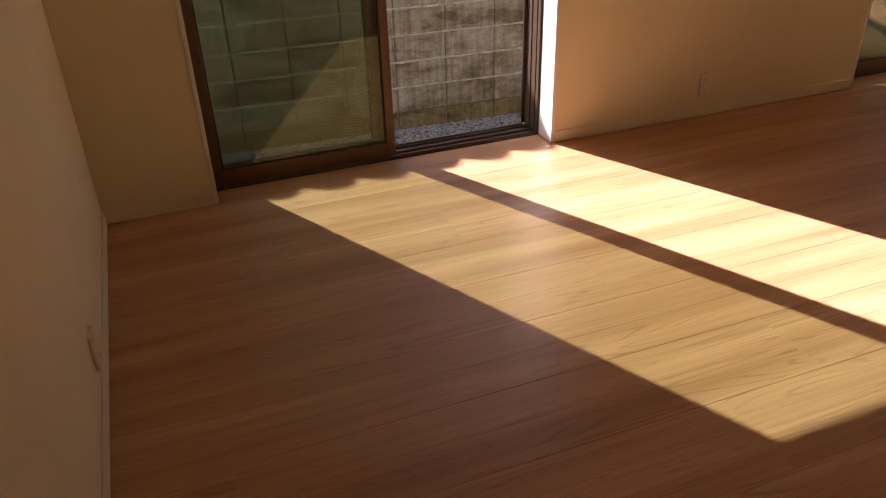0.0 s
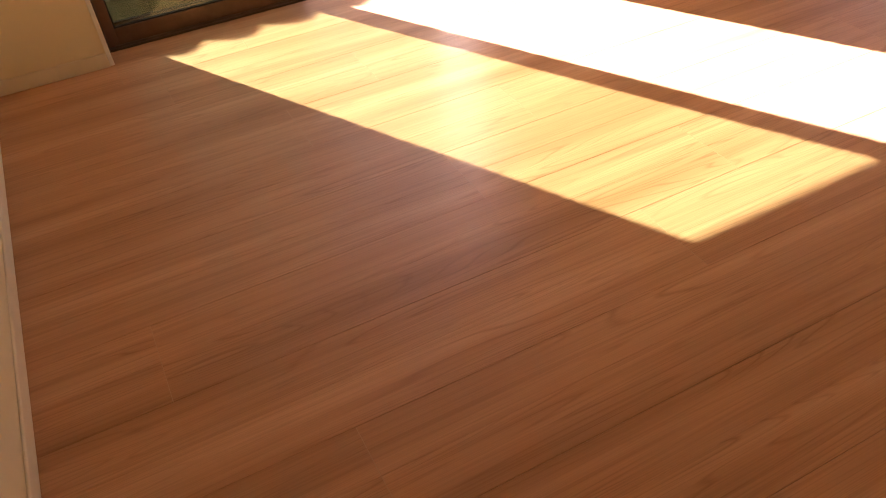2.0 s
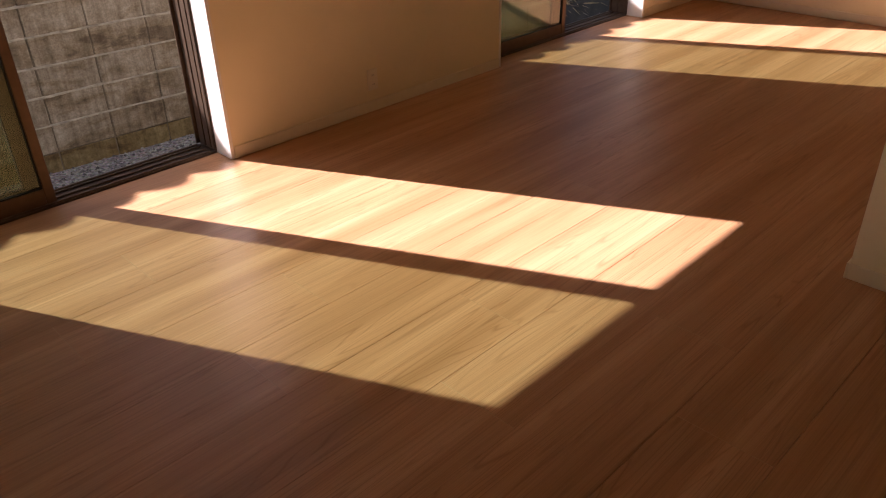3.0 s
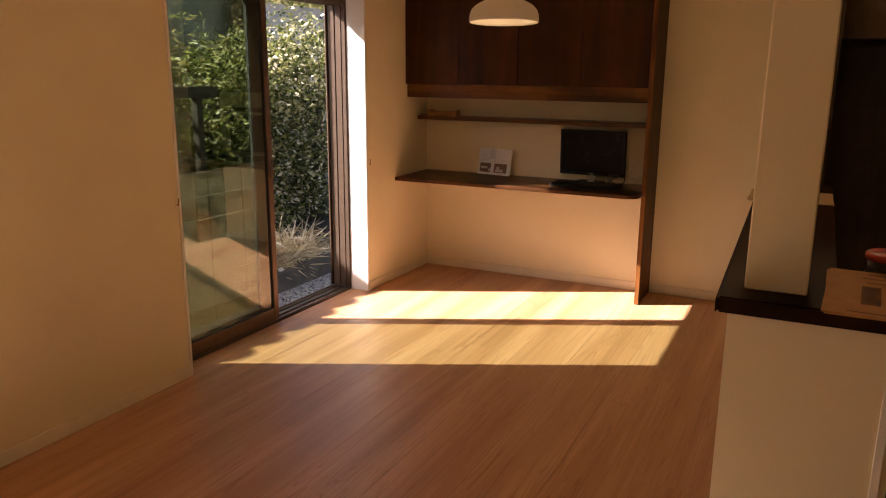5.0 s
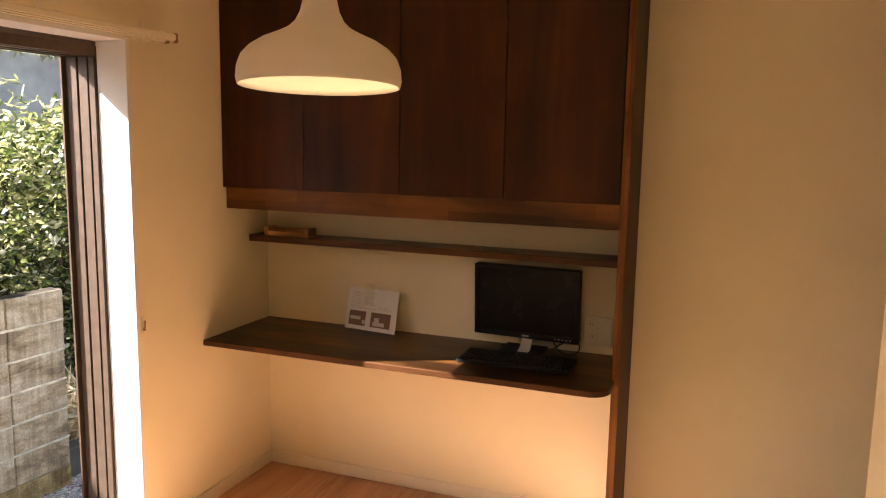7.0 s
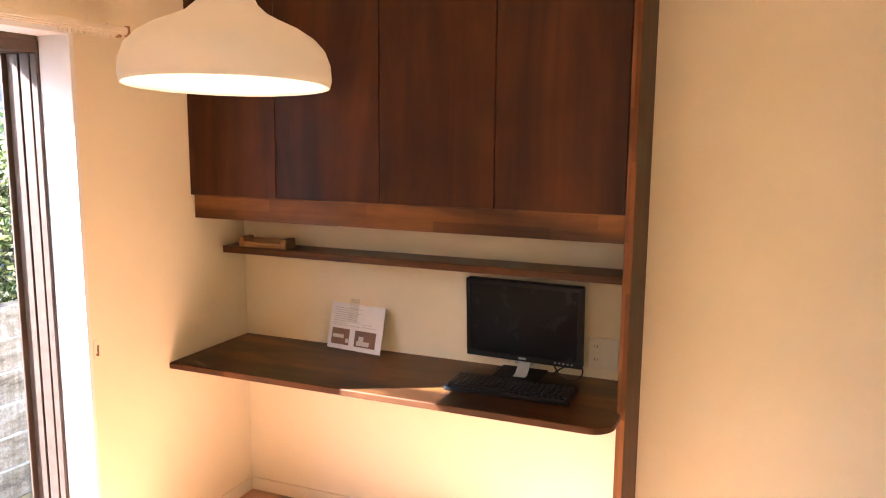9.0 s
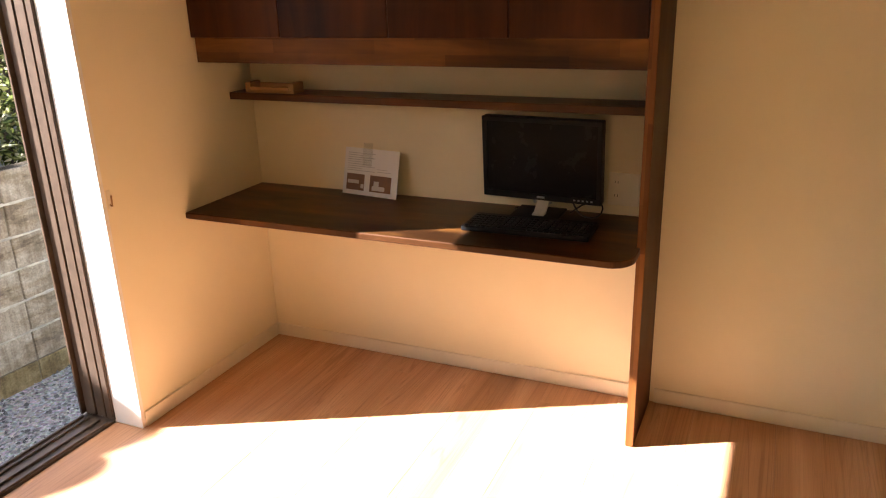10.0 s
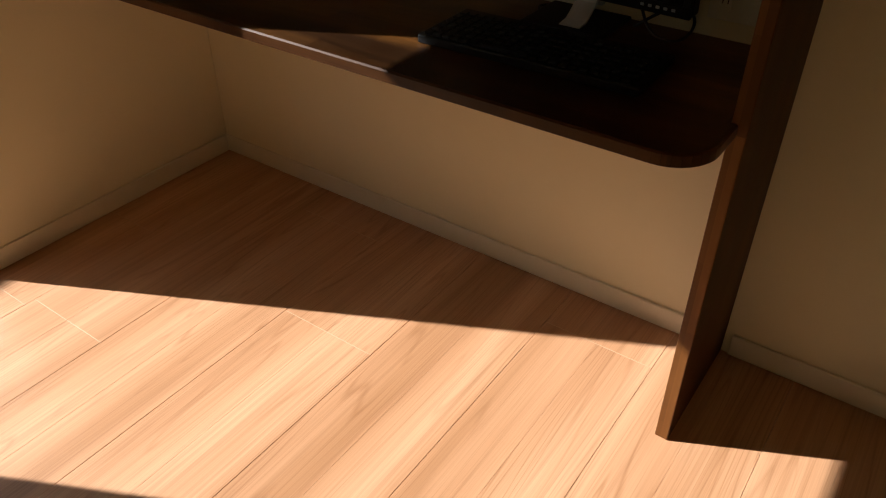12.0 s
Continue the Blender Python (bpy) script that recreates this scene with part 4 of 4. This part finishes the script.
# block wall, slightly askew to the house
WALL_A, WALL_L = Vector((-1.55, 2.497, GROUND - 0.06)), 8.80
wall_turn = Matrix.Translation(WALL_A) @ Matrix.Rotation(radians(-3.6), 4, "Z")
bwall = empty("block_wall", tuple(WALL_A), "weathered grey concrete block wall, stained and mossy", "wall", "structure")
COURSES, BLX, BLZ = 7, 0.40, 0.20
bm = boxes((0.004, WALL_L - 0.004, 0.009, 0.111, 0.0, COURSES * BLZ - 0.004))
bmesh.ops.transform(bm, matrix=wall_turn, verts=bm.verts[:])
part("core", bm, M_CORE, bwall)


def block_mesh(length, mat):
    bm = bmesh.new()
    box(bm, 0.004, length - 0.004, 0, 0.12, 0.004, BLZ - 0.004, 0.005, 1)
    return finish("block", bm, mat)


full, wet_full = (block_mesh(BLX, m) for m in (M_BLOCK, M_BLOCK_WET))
for c in range(COURSES):
    for k in range(round(WALL_L / BLX)):
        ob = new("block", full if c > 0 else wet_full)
        ob.parent = bwall
        ob.matrix_parent_inverse = bwall.matrix_basis.inverted()
        ob.matrix_basis = wall_turn @ Matrix.Translation((k * BLX, random.uniform(-0.004, 0.003), c * BLZ)) @ Matrix.Rotation(radians(random.uniform(-0.5, 0.5)), 4, "Z")


def mortar_bed(z):
    """A lumpy strip of mortar squeezed out along a bed joint."""
    n = int(WALL_L / 0.035)
    xs = np.linspace(0.006, WALL_L - 0.006, n)
    lump = np.convolve(rng.normal(0, 1, n + 6), np.ones(7) / 3.0, "valid")
    lo, hi = z - 0.007 - 0.004 * np.abs(lump), z + 0.005 + 0.004 * np.abs(np.roll(lump, 9))
    out = -0.0035 - 0.002 * rng.uniform(0, 1, n)
    lines = [np.stack([xs, np.full(n, 0.010), lo], 1), np.stack([xs, out, lo + 0.003], 1), np.stack([xs, out - 0.002, (lo + hi) / 2], 1), np.stack([xs, out, hi - 0.003], 1), np.stack([xs, np.full(n, 0.010), hi], 1)]
    me = bpy.data.meshes.new("mortar_joint")
    me.from_pydata(np.concatenate(lines).tolist(), [], [(r * n + i, r * n + i + 1, (r + 1) * n + i + 1, (r + 1) * n + i) for r in range(4) for i in range(n - 1)])
    me.materials.append(M_MORTAR)
    me.transform(wall_turn)
    ob = new("mortar_joint", me)
    ob.parent = bwall
    ob.matrix_parent_inverse = bwall.matrix_basis.inverted()


for c in range(2, COURSES):
    mortar_bed(c * BLZ)

solid("garden_kerb", boxes((7.22, 11.0, 2.02, 2.16, GROUND - 0.05, GROUND + 0.20), bevel=0.012, seg=2), M_KERB, "damp dark concrete kerb before the shrubs", "kerb", "structure")
solid("planting_bed", boxes((7.22, 13.0, 2.16, 7.0, GROUND - 0.05, GROUND + 0.16)), M_SOIL, "dark soil of the planting bed", "soil", "structure")
solid("retaining_wall", boxes((5.2, 22.0, 6.5, 6.75, GROUND, 2.62), bevel=0.01), M_RETAIN, "grey concrete retaining wall behind the shrubs", "wall", "structure")
solid("bank", boxes((5.2, 22.0, 6.76, 14.0, GROUND, 2.5)), M_SOIL, "soil bank held by the retaining wall", "bank", "structure")
st = bmesh.new()
bmesh.ops.create_icosphere(st, subdivisions=2, radius=0.03, matrix=Matrix.Translation((7.48, 2.08, GROUND + 0.215)) @ Matrix.Diagonal((1.2, 0.9, 0.7, 1)))
solid("white_stone", st, M_PLASTER, "pale round stone lying on the kerb", "stone", smooth=True)

# neighbour's house
nb = empty("neighbour_house", (1.2, 5.5, GROUND), "white rendered neighbour house with a grey tiled roof", "house")
part("wall", boxes((-4.2, 4.7, 4.1, 9.0, GROUND, 2.75), bevel=0.01), M_PLASTER, nb)
EAVE_Y, EAVE_Z = 3.35, 2.727


def tiled_roof(x0, x1):
    """Wavy pantiles falling towards the house, with a scalloped eave."""
    bm = bmesh.new()
    pitch, n = 0.265, 12
    cols = int((x1 - x0) / pitch)
    rows = []
    for j in range(12):
        y = EAVE_Y + j * 0.28
        for step in (0.0, 0.275):
            z0 = EAVE_Z + (j * 0.28 + step) * 0.5 + (0.028 if step == 0.0 else 0.0)
            rows.append([bm.verts.new((x0 + (k / n) * pitch, y + step, z0 - 0.035 + 0.075 * abs(math.sin(math.pi * k / n)) ** 0.8)) for k in range(cols * n + 1)])
    for a, b in zip(rows, rows[1:]):
        for k in range(len(a) - 1):
            bm.faces.new((a[k], a[k + 1], b[k + 1], b[k]))
    bmesh.ops.solidify(bm, geom=bm.faces[:], thickness=0.02)
    return bm


part("roof", tiled_roof(-4.8, 5.0), M_TILE, nb, "grey wavy tiled roof")
part("fascia", boxes((-4.8, 5.0, EAVE_Y + 0.06, EAVE_Y + 0.09, EAVE_Z - 0.16, EAVE_Z - 0.045), (-4.8, 5.0, EAVE_Y + 0.09, 4.12, EAVE_Z - 0.07, EAVE_Z - 0.05)), M_PLASTER, nb)
for wx in (2.9, -0.6):
    w = part("window", boxes((wx, wx + 1.3, 4.04, 4.098, 0.82, 0.87), (wx, wx + 1.3, 4.04, 4.098, 1.75, 1.80), (wx, wx + 0.05, 4.04, 4.098, 0.87, 1.75), (wx + 1.25, wx + 1.3, 4.04, 4.098, 0.87, 1.75), (wx + 0.63, wx + 0.67, 4.05, 4.098, 0.87, 1.75), bevel=0.003), M_WHITE, nb, "white framed window")
    part("sill", boxes((wx - 0.05, wx + 1.35, 4.0, 4.098, 0.77, 0.815), bevel=0.004), M_WHITE, w, "white sill")
    for a in (wx + 0.05, wx + 0.67):
        part("pane", boxes((a + 0.001, a + 0.579, 4.075, 4.08, 0.871, 1.749)), M_GLASS, w)

# timber frame in the garden
tf = empty("timber_frame", (6.7, 2.32, GROUND), "dark timber post with a level beam in the garden", "post")
part("post", boxes((6.72, 6.79, 2.33, 2.40, GROUND + 0.0005, 1.23), bevel=0.004), M_POST, tf)
part("beam", boxes((5.9, 6.98, 2.31, 2.42, 1.2305, 1.33), bevel=0.004), M_POST, tf)


# shrubs
def leaf_mesh(name, centres, sizes, mat, long=2.2, droop=0.0):
    """Many small pointed leaves, each folded along its rib."""
    n = len(centres)
    d = rng.normal(size=(n, 3))
    d[:, 2] = d[:, 2] * 0.55 - droop
    d /= np.linalg.norm(d, axis=1)[:, None]
    u = rng.normal(size=(n, 3))
    u -= d * (u * d).sum(1)[:, None]
    u /= np.linalg.norm(u, axis=1)[:, None]
    nn = np.cross(d, u)
    L, Wd = sizes[:, None] * long, sizes[:, None] * 0.5
    c = centres
    p = np.stack([c, c + d * L * 0.45 + u * Wd + nn * Wd * 0.35, c + d * L, c + d * L * 0.45 - u * Wd + nn * Wd * 0.35], 1)
    faces = np.stack([np.arange(n) * 4 + k for k in (0, 1, 2)], 1).tolist() + np.stack([np.arange(n) * 4 + k for k in (0, 2, 3)], 1).tolist()
    me = bpy.data.meshes.new(name)
    me.from_pydata(p.reshape(-1, 3).tolist(), [], faces)
    me.materials.append(mat)
    return me


def shrub(x, y, z0, rx, ry, h, leaves, size, mat, long, label, droop=0.0):
    o = empty("shrub", (x, y, z0), label, "shrub", group="shrubs beyond the window")
    bm = bmesh.new()
    tips = []
    for k in range(7):
        a = 6.28 * k / 7 + rng.uniform(-0.4, 0.4)
        base = Vector((x + 0.08 * math.cos(a), y + 0.08 * math.sin(a), z0 - 0.02))
        p = base
        for s in range(4):
            f = (s + 1) / 4
            q = Vector((x + rx * 0.75 * f * math.cos(a) + rng.uniform(-0.08, 0.08), y + ry * 0.75 * f * math.sin(a) + rng.uniform(-0.08, 0.08), z0 + h * 0.85 * f))
            tube(bm, p, q, 0.028 * (1 - f * 0.7) + 0.004, 0.028 * (1 - (f + 0.25) * 0.7) + 0.003, 6)
            tips.append(q)
            for b in range(2):
                e = q + Vector((rng.uniform(-0.5, 0.5) * rx, rng.uniform(-0.5, 0.5) * ry, rng.uniform(0.0, 0.25) * h))
                tube(bm, q, e, 0.008, 0.003, 5)
                tips.append(e)
            p = q
    part("stem", bm, M_BARK, o)
    clump = np.array(tips)
    extra = np.stack([x + rng.uniform(-1, 1, 110) * rx, y + rng.uniform(-1, 1, 110) * ry, z0 + rng.uniform(0.05, 1.0, 110) * h], 1)
    clump = np.concatenate([clump, extra])
    pick = rng.integers(0, len(clump), leaves)
    spreadr = rng.uniform(0.04, 0.13, len(clump))[pick][:, None]
    c = clump[pick] + rng.normal(size=(leaves, 3)) * spreadr
    c[:, 2] = np.maximum(c[:, 2], z0 + 0.03)
    me = leaf_mesh("crown", c, rng.uniform(0.6, 1.25, leaves) * size, mat, long, droop)
    cr = new("crown", me)
    cr.parent = o
    cr.matrix_parent_inverse = o.matrix_basis.inverted()


BED = GROUND + 0.16
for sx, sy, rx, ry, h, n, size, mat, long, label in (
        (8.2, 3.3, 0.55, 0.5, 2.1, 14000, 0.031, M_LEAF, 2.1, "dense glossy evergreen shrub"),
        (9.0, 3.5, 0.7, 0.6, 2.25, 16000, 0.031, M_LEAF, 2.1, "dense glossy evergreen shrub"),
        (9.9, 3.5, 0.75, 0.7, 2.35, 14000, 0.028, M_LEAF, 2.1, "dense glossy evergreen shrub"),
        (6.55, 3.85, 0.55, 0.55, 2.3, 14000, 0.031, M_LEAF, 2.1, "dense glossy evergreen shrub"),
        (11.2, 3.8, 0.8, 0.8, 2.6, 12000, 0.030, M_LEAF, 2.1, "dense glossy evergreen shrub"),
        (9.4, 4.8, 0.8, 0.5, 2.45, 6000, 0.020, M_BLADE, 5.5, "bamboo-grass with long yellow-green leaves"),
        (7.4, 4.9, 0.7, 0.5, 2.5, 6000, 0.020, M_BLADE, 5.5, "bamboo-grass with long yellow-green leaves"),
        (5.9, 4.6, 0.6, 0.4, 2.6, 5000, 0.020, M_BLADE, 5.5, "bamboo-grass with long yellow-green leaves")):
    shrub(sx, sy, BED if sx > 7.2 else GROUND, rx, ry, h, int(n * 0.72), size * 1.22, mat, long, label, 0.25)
k = 14000
c = np.stack([rng.uniform(6.0, 20.0, k), rng.normal(6.62, 0.16, k), 2.66 + np.abs(rng.normal(0, 0.24, k))], 1)
tagged(new("bank_grass", leaf_mesh("bank_grass", c, rng.uniform(0.014, 0.026, k), M_BLADE, 9.0, 0.5)), "long yellow-green grass hanging over the retaining wall", "grass", kind="stuff")
k = 3600
c = np.stack([rng.normal(12.2, 0.22, k), rng.uniform(6.28, 6.46, k), rng.uniform(1.5, 2.75, k)], 1)
tagged(new("dry_creeper", leaf_mesh("dry_creeper", c, rng.uniform(0.025, 0.04, k), M_DRY, 2.0, 0.5)), "pale dry creeper hanging down the retaining wall", "plant", kind="stuff")
k = 1500
c = np.stack([rng.normal(7.9, 0.34, k), rng.normal(2.42, 0.14, k), BED + np.abs(rng.normal(0, 0.10, k))], 1)
tagged(new("dry_grass", leaf_mesh("dry_grass", c, rng.uniform(0.012, 0.024, k), M_DRY, 17.0, -0.1)), "pale dry grass drooping over the kerb", "grass", kind="stuff")

# ---- floor planks ----
ROW, PLEN, Y_TOP = 0.2865, 1.735, 0.0865
plank_cache = {}


def plank_mesh(length, width):
    key = (round(length, 3), round(width, 3))
    if key in plank_cache:
        return plank_cache[key]
    w, l, h = key[1], key[0], ROW / 2
    prof = [(0, -0.011), (0, -0.0010), (0.0007, 0)]
    if w > h + 0.02:
        prof += [(h - 0.0004, 0), (h, -0.0006), (h + 0.0004, 0)]
    prof += [(w - 0.0007, 0), (w, -0.0010), (w, -0.011)]
    xs = [0, 0.0014, l - 0.0005, l]
    verts = [(x, -y, z - (0.0004 if x in (0, l) else 0)) for x in xs for y, z in prof]
    k = len(prof)
    faces, mats = [], []
    for i in range(3):
        for j in range(k - 1):
            a = i * k + j
            faces.append((a, a + 1, a + k + 1, a + k))
            mats.append(1 if i == 0 and 1 <= j < k - 2 else 0)
    faces += [tuple(reversed(range(k))), tuple(range(3 * k, 4 * k))]
    mats += [0, 0]
    me = bpy.data.meshes.new("plank")
    me.from_pydata(verts, [], faces)
    for m in (M_FLOOR, M_FILL):
        me.materials.append(m)
    for p, m in zip(me.polygons, mats):
        p.material_index = m
    bm = bmesh.new()
    bm.from_mesh(me)
    bmesh.ops.recalc_face_normals(bm, faces=bm.faces[:])
    bm.to_mesh(me)
    bm.free()
    plank_cache[key] = me
    return me


def lay_plank(x0, x1, y_top, width):
    ob = new("plank", plank_mesh(x1 - x0 - 0.0004, width - 0.0004))
    ob.parent = floor
    ob.matrix_basis = Matrix.Translation((x0 + 0.0002, y_top - 0.0002, 0))


row = 0
y = Y_TOP
while y > SOUTH:
    stagger = (5.83 + 0.175 * (row - 1) + (0.55 if row % 2 == 0 else 0.0)) % PLEN
    x = stagger - PLEN
    while x < BACK:
        a, b = max(x, 0.0), min(x + PLEN, BACK)
        if b - a > 0.01:
            if row == 0:
                for s0, s1, top in ((0.0, W1[0], 0.0), (W1[0], W1[1], 0.1325), (W1[1], W2[0], 0.0), (W2[0], W2[1], 0.1325), (W2[1], BACK, 0.0)):
                    p, q = max(a, s0), min(b, s1)
                    if q - p > 0.01:
                        lay_plank(p, q, top, top - (Y_TOP - ROW))
            else:
                lay_plank(a, b, y, min(ROW, y - SOUTH))
        x += PLEN
    y -= ROW
    row += 1
